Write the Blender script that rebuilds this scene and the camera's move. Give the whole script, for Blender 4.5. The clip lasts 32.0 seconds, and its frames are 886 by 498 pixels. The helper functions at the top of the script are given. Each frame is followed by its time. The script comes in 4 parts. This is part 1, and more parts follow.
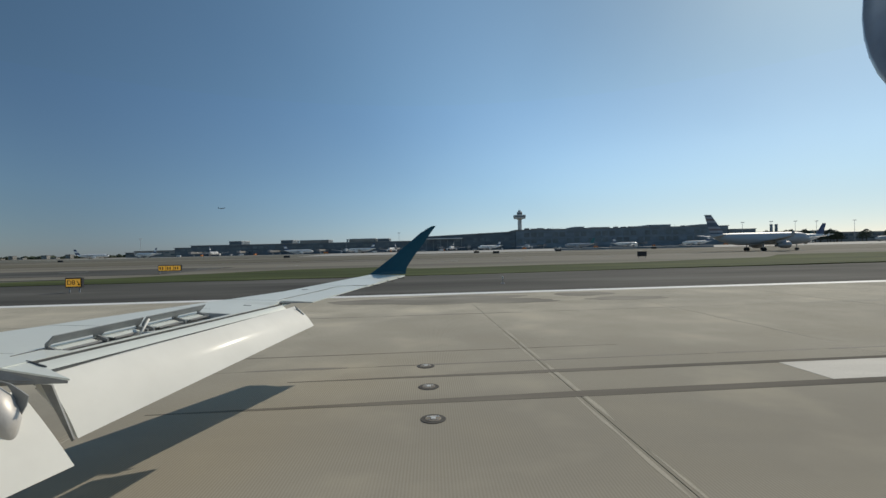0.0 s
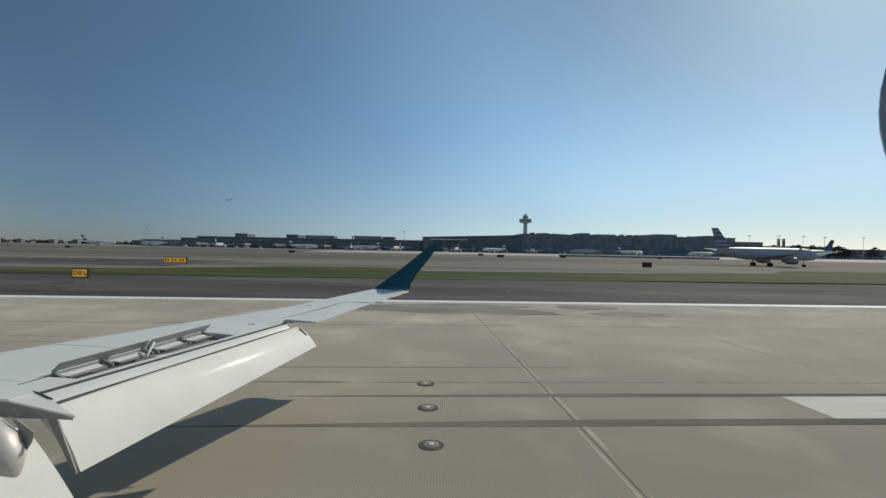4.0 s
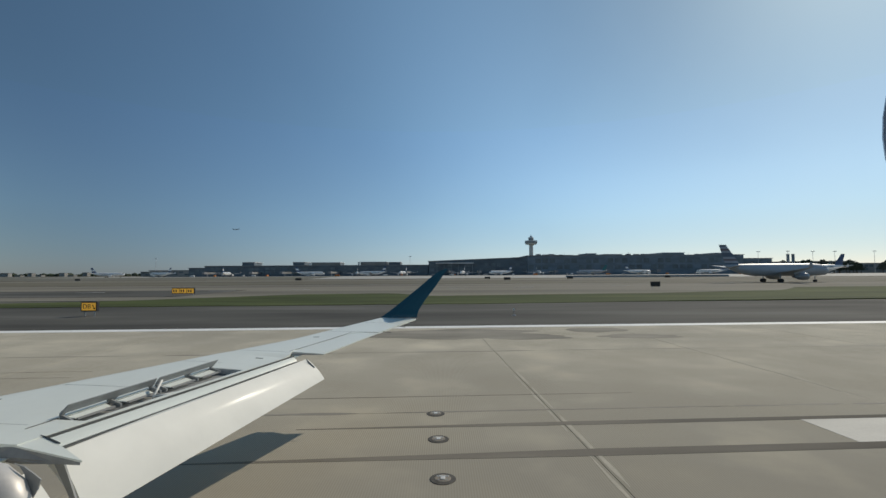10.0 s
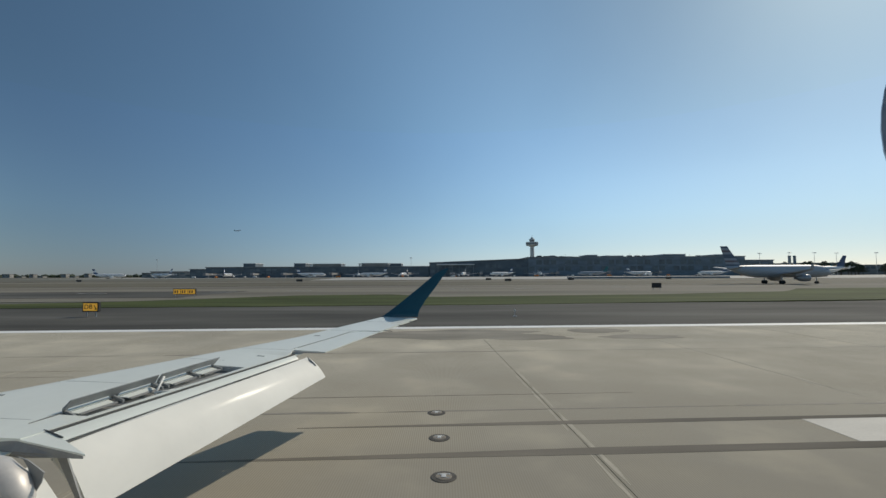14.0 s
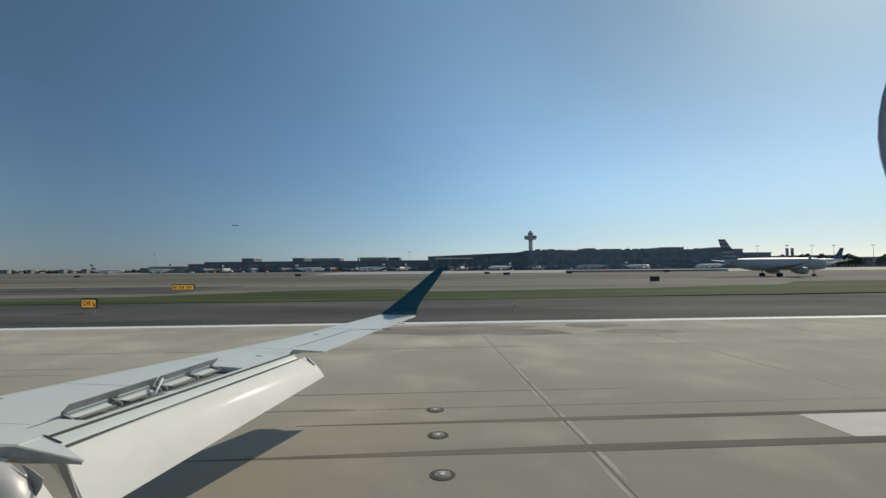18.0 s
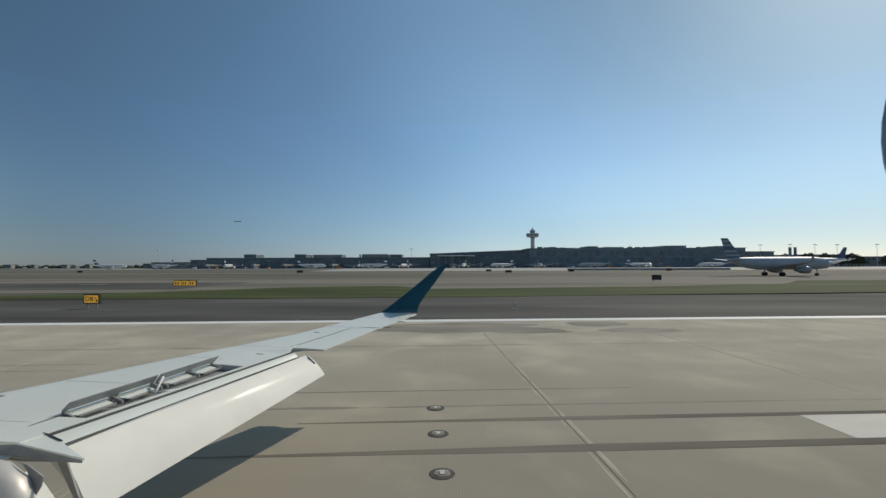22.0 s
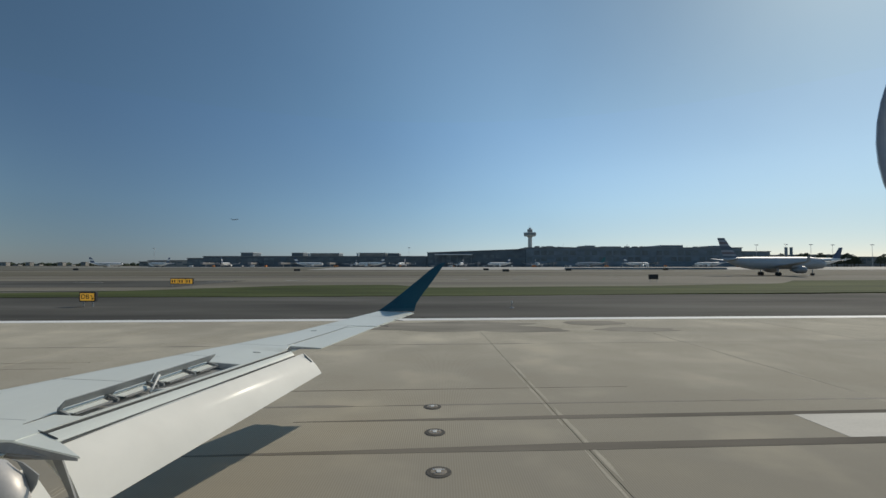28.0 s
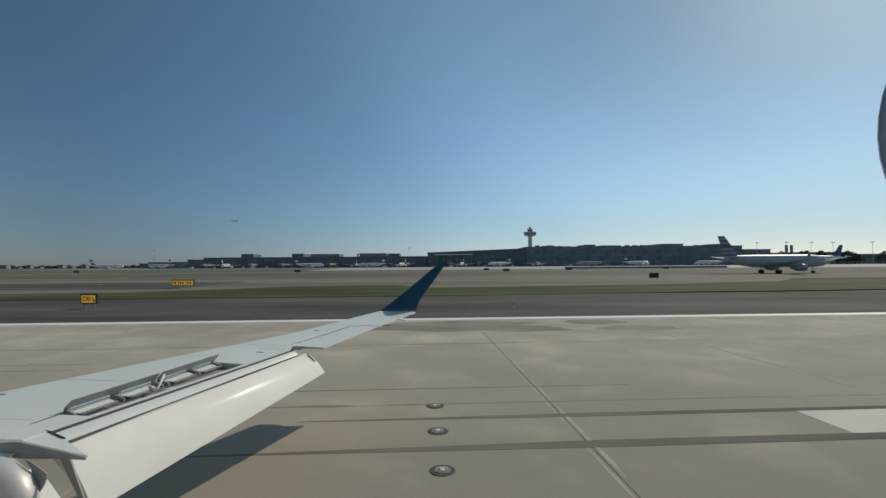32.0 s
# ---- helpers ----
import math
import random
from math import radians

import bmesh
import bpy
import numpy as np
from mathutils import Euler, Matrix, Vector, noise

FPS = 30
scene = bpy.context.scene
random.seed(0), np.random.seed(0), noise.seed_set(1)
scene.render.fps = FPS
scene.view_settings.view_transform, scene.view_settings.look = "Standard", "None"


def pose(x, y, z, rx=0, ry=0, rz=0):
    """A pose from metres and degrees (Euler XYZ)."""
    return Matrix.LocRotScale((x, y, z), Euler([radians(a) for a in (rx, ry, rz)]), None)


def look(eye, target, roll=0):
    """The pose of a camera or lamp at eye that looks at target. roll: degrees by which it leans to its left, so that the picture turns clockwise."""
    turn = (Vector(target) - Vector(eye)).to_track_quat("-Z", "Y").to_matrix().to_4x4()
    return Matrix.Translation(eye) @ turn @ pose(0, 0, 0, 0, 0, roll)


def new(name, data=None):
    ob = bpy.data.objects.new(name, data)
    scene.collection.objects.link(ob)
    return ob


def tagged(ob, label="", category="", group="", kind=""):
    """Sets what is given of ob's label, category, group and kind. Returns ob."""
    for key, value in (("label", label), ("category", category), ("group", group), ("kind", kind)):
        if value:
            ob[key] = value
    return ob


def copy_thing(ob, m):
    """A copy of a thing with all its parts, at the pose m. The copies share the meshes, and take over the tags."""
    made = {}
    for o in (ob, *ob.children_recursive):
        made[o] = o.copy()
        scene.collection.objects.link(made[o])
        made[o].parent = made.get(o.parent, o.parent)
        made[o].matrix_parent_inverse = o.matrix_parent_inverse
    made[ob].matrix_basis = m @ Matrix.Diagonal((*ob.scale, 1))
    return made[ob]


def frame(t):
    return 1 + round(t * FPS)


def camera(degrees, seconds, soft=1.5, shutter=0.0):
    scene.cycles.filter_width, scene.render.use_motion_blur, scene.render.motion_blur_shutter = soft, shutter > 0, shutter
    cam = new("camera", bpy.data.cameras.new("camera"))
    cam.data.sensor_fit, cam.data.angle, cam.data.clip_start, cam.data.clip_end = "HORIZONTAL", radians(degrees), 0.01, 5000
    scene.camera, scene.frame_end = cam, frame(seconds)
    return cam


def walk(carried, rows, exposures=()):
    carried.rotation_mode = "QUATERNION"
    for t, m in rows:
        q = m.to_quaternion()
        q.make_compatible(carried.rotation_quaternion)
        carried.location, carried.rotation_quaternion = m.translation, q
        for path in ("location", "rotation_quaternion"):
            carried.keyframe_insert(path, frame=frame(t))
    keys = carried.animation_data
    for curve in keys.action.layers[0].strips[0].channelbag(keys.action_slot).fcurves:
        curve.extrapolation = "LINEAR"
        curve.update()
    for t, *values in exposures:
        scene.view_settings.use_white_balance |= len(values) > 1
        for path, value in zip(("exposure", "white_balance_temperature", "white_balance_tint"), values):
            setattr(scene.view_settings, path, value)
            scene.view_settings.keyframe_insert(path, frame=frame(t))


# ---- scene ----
# The camera looks out sideways from a jet's cabin; x is aft, y is outboard, z is up.
cam = camera(88.0, 32.0, soft=1.5)
PATH = [
    (0.0, 0.005, 0.023, 2.503, -1.483, 0.059, 1.299),
    (0.5, 0.008, 0.013, 2.592, -1.516, 0.415, 0.752),
    (1.0, 0.008, 0.019, 2.649, -1.462, 0.858, 0.258),
    (1.5, 0.006, 0.029, 2.689, -1.407, 1.164, -0.205),
    (2.0, 0.009, 0.026, 2.752, -1.443, 1.260, -0.610),
    (2.5, 0.007, 0.017, 2.814, -1.517, 1.139, -0.838),
    (3.0, -0.002, 0.012, 2.866, -1.458, 0.862, -0.951),
    (3.5, -0.009, 0.010, 2.897, -1.226, 0.515, -1.062),
    (4.0, -0.013, 0.006, 2.895, -0.927, 0.116, -1.115),
    (4.5, -0.016, -0.001, 2.886, -0.640, -0.302, -1.033),
    (6.5, -0.003, 0.011, 2.908, -0.366, 0.411, -0.454),
    (7.0, 0.001, 0.004, 2.926, -0.369, 1.005, -0.308),
    (7.5, 0.001, 0.002, 2.947, -0.347, 1.614, -0.155),
    (8.0, -0.004, 0.006, 2.964, -0.343, 2.211, -0.006),
    (8.5, -0.007, 0.009, 2.966, -0.348, 2.654, 0.148),
    (9.0, -0.010, 0.009, 2.969, -0.298, 2.867, 0.271),
    (9.5, -0.014, 0.008, 2.972, -0.199, 2.972, 0.314),
    (10.0, -0.019, 0.008, 2.964, -0.142, 3.085, 0.323),
    (10.5, -0.020, 0.008, 2.956, -0.148, 3.200, 0.329),
    (11.0, -0.021, 0.005, 2.949, -0.172, 3.308, 0.323),
    (11.5, -0.023, 0.002, 2.939, -0.169, 3.418, 0.318),
    (12.0, -0.024, 0.000, 2.929, -0.129, 3.471, 0.313),
    (12.5, -0.025, -0.001, 2.921, -0.120, 3.464, 0.305),
    (13.0, -0.025, -0.007, 2.914, -0.135, 3.471, 0.291),
    (13.5, -0.022, -0.009, 2.912, -0.081, 3.426, 0.275),
    (14.0, -0.020, -0.008, 2.918, -0.024, 3.261, 0.275),
    (14.5, -0.022, -0.008, 2.928, -0.049, 3.047, 0.303),
    (16.5, -0.008, -0.004, 3.007, -0.226, 2.542, 0.429),
    (17.0, -0.008, -0.005, 2.999, -0.151, 2.566, 0.447),
    (17.5, -0.011, -0.008, 2.993, -0.182, 2.550, 0.487),
    (18.0, -0.010, -0.008, 2.996, -0.198, 2.507, 0.522),
    (18.5, -0.005, -0.005, 3.002, -0.092, 2.488, 0.552),
    (19.0, -0.007, -0.005, 3.004, -0.042, 2.494, 0.590),
    (19.5, -0.008, -0.006, 3.005, -0.055, 2.470, 0.628),
    (20.0, 0.002, 0.002, 3.010, 0.016, 2.417, 0.626),
    (20.5, 0.008, 0.007, 3.017, 0.085, 2.335, 0.543),
    (21.0, 0.007, 0.003, 3.024, 0.085, 2.242, 0.425),
    (21.5, 0.005, -0.001, 3.028, 0.047, 2.184, 0.311),
    (22.0, 0.005, -0.003, 3.027, 0.026, 2.154, 0.192),
    (22.5, 0.006, -0.004, 3.023, 0.040, 2.128, 0.075),
    (23.0, 0.006, -0.005, 3.020, 0.020, 2.096, -0.022),
    (23.5, 0.007, -0.006, 3.019, -0.034, 2.081, -0.086),
    (24.0, 0.007, -0.007, 3.017, -0.113, 2.076, -0.131),
    (24.5, 0.005, -0.007, 3.014, -0.211, 2.062, -0.175),
    (25.0, 0.007, -0.005, 3.013, -0.278, 2.046, -0.203),
    (25.5, 0.011, -0.006, 3.018, -0.348, 2.026, -0.200),
    (27.5, 0.008, -0.002, 3.033, -0.295, 1.972, -0.039),
    (28.0, 0.008, -0.005, 3.026, -0.297, 2.009, 0.013),
    (28.5, 0.006, -0.007, 3.023, -0.245, 2.055, 0.099),
    (29.0, 0.004, -0.007, 3.021, -0.217, 2.103, 0.197),
    (29.5, 0.001, -0.007, 3.013, -0.265, 2.131, 0.296),
    (30.0, -0.002, -0.010, 3.002, -0.321, 2.142, 0.372),
    (30.5, -0.004, -0.012, 2.999, -0.346, 2.149, 0.398),
    (31.0, -0.007, -0.015, 3.002, -0.339, 2.131, 0.396),
    (31.5, -0.013, -0.020, 3.004, -0.303, 2.075, 0.392),
    (32.0, -0.022, -0.025, 3.010, -0.258, 2.014, 0.391),
]
walk(cam, [(t, pose(x, y, z, 90 + p, r, w)) for t, x, y, z, w, p, r in PATH],
     exposures=[(0.0, 0.0), (25.5, 0.0), (28.0, 0.0 - 0.1), (32.0, 0.0 - 0.14)])

# ---- world and sun ----
SUN_AZ, SUN_EL = radians(45.8), radians(34.2)
world = bpy.data.worlds.new("sky")
scene.world = world
world.use_nodes = True
wn = world.node_tree
sky = wn.nodes.new("ShaderNodeTexSky")
sky.sky_type = "NISHITA"
sky.sun_disc = False
sky.sun_elevation, sky.sun_rotation = SUN_EL, SUN_AZ
sky.altitude, sky.air_density, sky.dust_density, sky.ozone_density = 5.0, 0.62, 0.36, 1.7
tint = wn.nodes.new("ShaderNodeMix")
tint.data_type, tint.blend_type = "RGBA", "MULTIPLY"
tint.inputs[0].default_value, tint.inputs[7].default_value = 1.0, (0.832, 0.985, 0.962, 1)
wn.links.new(sky.outputs[0], tint.inputs[6])
haze = wn.nodes.new("ShaderNodeMix")
haze.data_type = "RGBA"
haze.inputs[0].default_value, haze.inputs[7].default_value = 0.18, (1.45, 2.75, 4.3, 1)
wn.links.new(tint.outputs[2], haze.inputs[6])
sun_dir = Vector((math.sin(SUN_AZ) * math.cos(SUN_EL), math.cos(SUN_AZ) * math.cos(SUN_EL), math.sin(SUN_EL)))
# hazy air scatters forward in a broad lobe round the sun, and greys towards the horizon
heading = wn.nodes.new("ShaderNodeTexCoord")
toward = wn.nodes.new("ShaderNodeVectorMath")
toward.operation = "DOT_PRODUCT"
toward.inputs[1].default_value = sun_dir
wn.links.new(heading.outputs["Generated"], toward.inputs[0])
split = wn.nodes.new("ShaderNodeSeparateXYZ")
wn.links.new(heading.outputs["Generated"], split.inputs[0])


def sky_ramp(source, lo, hi, stops):
    span = wn.nodes.new("ShaderNodeMapRange")
    span.inputs[1].default_value, span.inputs[2].default_value = lo, hi
    wn.links.new(source, span.inputs[0])
    ramp = wn.nodes.new("ShaderNodeValToRGB")
    ramp.color_ramp.interpolation = "B_SPLINE"
    els = ramp.color_ramp.elements
    for k, (at, colour) in enumerate(stops):
        e = els[k] if k < 2 else els.new(1.0)
        e.position, e.color = (at - lo) / (hi - lo), (*(c / 1.4 for c in colour), 1)
    wn.links.new(span.outputs[0], ramp.inputs[0])
    return ramp.outputs[0]


def times(a, b, share=None):
    n = wn.nodes.new("ShaderNodeMix")
    n.data_type, n.blend_type = "RGBA", "MULTIPLY"
    n.inputs[0].default_value = 1.0
    if share:
        wn.links.new(share, n.inputs[0])
    wn.links.new(a, n.inputs[6])
    wn.links.new(b, n.inputs[7])
    return n.outputs[2]


# Away from the sun, out of view, the sky is raised and warmed as fill.
lobe = sky_ramp(toward.outputs["Value"], -1.0, 1.0, [
    (-1.0, (1.4, 1.34, 1.22)), (-0.4, (1.36, 1.28, 1.16)), (0.0, (0.90, 0.89, 0.85)), (0.15, (0.70, 0.72, 0.74)), (0.30, (0.80, 0.83, 0.85)), (0.48, (0.96, 0.99, 1.0)),
    (0.59, (1.06, 1.08, 1.07)), (0.70, (1.28, 1.29, 1.25)), (0.80, (1.40, 1.40, 1.34)), (0.87, (1.28, 1.30, 1.25)), (0.93, (1.10, 1.13, 1.10)),
    (0.97, (0.97, 1.01, 1.0)), (1.0, (0.9, 0.94, 0.94))])
low_air = sky_ramp(split.outputs[2], 0.0, 0.3, [(0.0, (1.20, 1.03, 1.16)), (0.3, (1.4, 1.4, 1.4)), (0.05, (1.26, 1.10, 1.10)), (0.12, (1.40, 1.28, 1.20)), (0.2, (1.40, 1.37, 1.31))])
# towards the sun the lowest air is thick enough to dim again
thick_air = sky_ramp(toward.outputs["Value"], -1.0, 1.0, [(-1.0, (1.1, 1.1, 1.1)), (1.0, (0.75, 0.75, 0.75)), (0.0, (1.02, 1.02, 1.02)), (0.2, (1.3, 1.3, 1.3)), (0.45, (1.4, 1.4, 1.4)), (0.62, (1.4, 1.4, 1.4)), (0.74, (1.15, 1.15, 1.15)), (0.84, (0.80, 0.80, 0.82))])
near_ground = wn.nodes.new("ShaderNodeMapRange")
near_ground.interpolation_type = "SMOOTHSTEP"
near_ground.inputs[1].default_value, near_ground.inputs[2].default_value, near_ground.inputs[3].default_value, near_ground.inputs[4].default_value = 0.0, 0.2, 1.0, 0.0
wn.links.new(split.outputs[2], near_ground.inputs[0])
# thin uneven haze all over the sky
veil = wn.nodes.new("ShaderNodeTexNoise")
veil.inputs["Scale"].default_value, veil.inputs["Detail"].default_value, veil.inputs["Roughness"].default_value = 3.2, 5, 0.55
wn.links.new(heading.outputs["Generated"], veil.inputs["Vector"])
thin_haze = sky_ramp(veil.outputs[0], 0.0, 1.0, [(0.30, (1.33, 1.35, 1.37)), (0.72, (1.47, 1.46, 1.44))])
air = times(times(times(haze.outputs[2], lobe), low_air), thick_air, near_ground.outputs[0])
wn.links.new(times(air, thin_haze), wn.nodes["Background"].inputs[0])
wn.nodes["Background"].inputs[1].default_value = 0.140
sun = new("sun", bpy.data.lights.new("sun", "SUN"))
sun.data.energy, sun.data.angle, sun.data.color = 2.70, radians(0.55), (1.0, 0.90, 0.74)
sun.matrix_world = look(sun_dir * 300, (0, 0, 0))


# ---- materials ----
def paint(name, colour, rough=0.5, metal=0.0, vary=0.12, size=3.0, bump=0.0, fine=40.0, stretch=(1, 1, 1), stain=None,
          per_object=0.0, per_island=0.0, coat=0.0, grain=0.06, wash=None, groove=0.0, deposit=0.0, coat_rough=0.12, gloss=0.5):
    """Two scales of noise over a base colour, with optional stains, relief and piece-to-piece change."""
    m = bpy.data.materials.new(name)
    m.use_nodes = True
    t = m.node_tree
    b = t.nodes["Principled BSDF"]
    b.inputs["Roughness"].default_value, b.inputs["Metallic"].default_value = rough, metal
    b.inputs["Coat Weight"].default_value, b.inputs["Coat Roughness"].default_value = coat, coat_rough
    b.inputs["Specular IOR Level"].default_value = gloss
    mp = t.nodes.new("ShaderNodeMapping")
    mp.inputs["Scale"].default_value = stretch
    geo = t.nodes.new("ShaderNodeNewGeometry")
    t.links.new(geo.outputs["Position"], mp.inputs[0])
    big = t.nodes.new("ShaderNodeTexNoise")
    big.inputs["Scale"].default_value, big.inputs["Detail"].default_value = 1 / size, 5
    t.links.new(mp.outputs[0], big.inputs["Vector"])
    small = t.nodes.new("ShaderNodeTexNoise")
    small.inputs["Scale"].default_value, small.inputs["Detail"].default_value = fine, 3
    t.links.new(geo.outputs["Position"], small.inputs["Vector"])

    def mixed(a, bcol, fac, mode="MIX"):
        n = t.nodes.new("ShaderNodeMix")
        n.data_type, n.blend_type = "RGBA", mode
        for sock, val in ((n.inputs[6], a), (n.inputs[7], bcol)):
            if isinstance(val, tuple):
                sock.default_value = (*val, 1)
            else:
                t.links.new(val, sock)
        if isinstance(fac, float):
            n.inputs[0].default_value = fac
        else:
            t.links.new(fac, n.inputs[0])
        return n.outputs[2]

    def ramp(src, lo, hi, top=1.0):
        r = t.nodes.new("ShaderNodeMapRange")
        r.inputs[1].default_value, r.inputs[2].default_value, r.inputs[4].default_value = lo, hi, top
        t.links.new(src, r.inputs[0])
        return r.outputs[0]

    dark = tuple(c * (1 - vary) for c in colour)
    light = tuple(min(1, c * (1 + vary)) for c in colour)
    out = mixed(dark, light, ramp(big.outputs[0], 0.3, 0.7))
    out = mixed(out, tuple(c * 0.55 for c in colour), ramp(small.outputs[0], 0.45, 0.8, grain * 4))
    if wash:
        wide = t.nodes.new("ShaderNodeTexNoise")
        wide.inputs["Scale"].default_value, wide.inputs["Detail"].default_value = wash[1], 3
        t.links.new(geo.outputs["Position"], wide.inputs["Vector"])
        out = mixed(out, wash[0], ramp(wide.outputs[0], 0.42, 0.66, wash[2]))
    if deposit:
        axes = t.nodes.new("ShaderNodeSeparateXYZ")
        t.links.new(geo.outputs["Position"], axes.inputs[0])
        near = ramp(axes.outputs[1], 17.0, 6.0, deposit)
        product = t.nodes.new("ShaderNodeMath")
        product.operation = "MULTIPLY"
        t.links.new(near, product.inputs[0])
        t.links.new(ramp(big.outputs[0], 0.2, 0.55), product.inputs[1])
        out = mixed(out, (0.15, 0.14, 0.125), product.outputs[0])
    if groove:
        wv = t.nodes.new("ShaderNodeTexWave")
        wv.bands_direction = "X"
        wv.inputs["Scale"].default_value, wv.inputs["Distortion"].default_value = 8.2, 0.3
        t.links.new(geo.outputs["Position"], wv.inputs["Vector"])
        cloud = t.nodes.new("ShaderNodeTexNoise")
        cloud.inputs["Scale"].default_value, cloud.inputs["Detail"].default_value = 0.45, 4
        t.links.new(geo.outputs["Position"], cloud.inputs["Vector"])
        worn = t.nodes.new("ShaderNodeMath")
        worn.operation = "MULTIPLY"
        t.links.new(ramp(wv.outputs[1], 0.2, 0.9, groove), worn.inputs[0])
        t.links.new(ramp(cloud.outputs[0], 0.25, 0.62), worn.inputs[1])
        out = mixed(out, tuple(c * 0.45 for c in colour), worn.outputs[0])
        out = mixed(out, tuple(c * k for c, k in zip(colour, (0.80, 0.78, 0.74))), ramp(cloud.outputs[0], 0.40, 0.68, 0.3))
        out = mixed(out, tuple(min(1, c * k) for c, k in zip(colour, (1.18, 1.12, 1.0))), ramp(cloud.outputs[0], 0.46, 0.30, 0.18))
    if stain:
        out = mixed(out, stain[0], ramp(big.outputs[0], stain[1], stain[1] + 0.15, stain[2]))
    if per_object or per_island:
        src = t.nodes.new("ShaderNodeObjectInfo").outputs["Random"] if per_object else geo.outputs["Random Per Island"]
        amount = per_object or per_island
        out = mixed(out, (0.02, 0.02, 0.02), ramp(src, 0.0, 1.0, amount))
    t.links.new(out, b.inputs["Base Color"])
    if bump:
        bp = t.nodes.new("ShaderNodeBump")
        bp.inputs["Strength"].default_value, bp.inputs["Distance"].default_value = bump, 0.02
        t.links.new(small.outputs[0], bp.inputs["Height"])
        t.links.new(bp.outputs[0], b.inputs["Normal"])
    return m


concrete = paint("runway_concrete", (0.590, 0.536, 0.430), 0.95, gloss=0.12, vary=0.13, size=4.0, bump=0.12, fine=46, stretch=(0.12, 1, 1),
                 stain=((0.16, 0.145, 0.13), 0.60, 0.35), per_object=0.07, wash=((0.36, 0.335, 0.285), 0.11, 0.55), groove=0.80, deposit=0.55)
sealant = paint("joint_sealant", (0.22, 0.20, 0.17), 0.9, size=0.6)
asphalt = paint("shoulder_asphalt", (0.100, 0.095, 0.083), 0.95, gloss=0.2, vary=0.45, size=6.0, bump=0.3, fine=8, stretch=(0.25, 1, 1),
                stain=((0.14, 0.135, 0.125), 0.55, 0.5))
taxi_concrete = paint("taxiway_concrete", (0.215, 0.195, 0.155), 0.95, gloss=0.2, vary=0.36, size=14, fine=1.5, stretch=(0.12, 1, 1), grain=0.1,
                      stain=((0.13, 0.12, 0.10), 0.58, 0.6))
apron_concrete = paint("apron_concrete", (0.42, 0.40, 0.36), 0.85, vary=0.15, size=60, fine=0.8, stretch=(0.2, 1, 1))
green_grass = paint("mown_grass", (0.070, 0.085, 0.026), 0.95, gloss=0.15, vary=0.45, size=5, bump=0.8, fine=3, stretch=(0.2, 1, 1), grain=0.14,
                    stain=((0.12, 0.11, 0.055), 0.60, 0.5))
dry_grass = paint("dry_grass", (0.130, 0.112, 0.072), 0.95, vary=0.42, size=16, bump=0.6, fine=3, stretch=(0.15, 1, 1),
                  stain=((0.085, 0.09, 0.04), 0.55, 0.7))
dull_grass = paint("dull_grass", (0.075, 0.075, 0.038), 0.95, vary=0.35, size=9, bump=0.7, fine=5, stretch=(0.25, 1, 1), stain=((0.11, 0.10, 0.07), 0.55, 0.7))
far_ground = paint("far_ground", (0.14, 0.13, 0.095), 0.95, vary=0.3, size=140, fine=0.5, stretch=(0.2, 1, 1))
white_line = paint("white_marking", (0.84, 0.83, 0.80), 0.7, vary=0.05, size=1.5, fine=22, stain=((0.60, 0.58, 0.54), 0.66, 0.4))
yellow_line = paint("yellow_marking", (0.62, 0.36, 0.06), 0.7, vary=0.1, size=1.5, fine=22, stain=((0.30, 0.21, 0.10), 0.62, 0.5))
joint_stain = paint("joint_stain", (0.27, 0.245, 0.205), 0.85, vary=0.3, size=1.0, fine=14, stretch=(0.3, 1, 1))
pale_patch = paint("pale_joint_patch", (0.485, 0.442, 0.360), 0.95, gloss=0.1, vary=0.08, size=0.5, fine=20)
damp = paint("damp_concrete", (0.285, 0.26, 0.215), 0.9, gloss=0.15, vary=0.25, size=1.5, fine=12, stretch=(0.4, 1, 1))
worn_white = paint("worn_white_marking", (0.50, 0.48, 0.43), 0.75, vary=0.12, size=1.0, fine=18, stretch=(0.3, 1, 1), stain=((0.33, 0.31, 0.27), 0.58, 0.6))
rubber = paint("rubber_streak", (0.20, 0.18, 0.15), 0.95, gloss=0.08, vary=0.35, size=1.2, stretch=(0.2, 1, 1))
wing_white = paint("wing_paint", (0.775, 0.80, 0.735), 0.42, vary=0.05, size=0.8, fine=9, stretch=(1, 0.25, 1), coat=0.15, grain=0.015,
                   stain=((0.42, 0.42, 0.41), 0.68, 0.35))
flap_white = paint("flap_paint", (0.755, 0.75, 0.70), 0.6, vary=0.06, size=0.7, fine=9, stretch=(0.3, 1, 1), coat=0.018, coat_rough=0.13, grain=0.012,
                   stain=((0.55, 0.53, 0.49), 0.66, 0.4))
# Grey of bay parts and fittings; also painted-in shade under the inner trailing edge.
wing_grey = paint("bay_and_shade_grey", (0.29, 0.295, 0.29), 0.6, vary=0.2, size=0.25, fine=30)
seam_grey = paint("seam_grey", (0.50, 0.51, 0.50), 0.6, vary=0.15, size=0.3)
spoiler_grey = paint("spoiler_grey", (0.27, 0.285, 0.285), 0.55, vary=0.15, size=0.25, fine=30)
bay_dark = paint("bay_dark", (0.13, 0.135, 0.135), 0.6, vary=0.25, size=0.2, fine=30)
# Stands in for shade in the wing's gaps; also colours bay side and wicks.
wing_dark = paint("gap_shade_and_trim", (0.10, 0.103, 0.10), 0.7, vary=0.2, size=0.3)
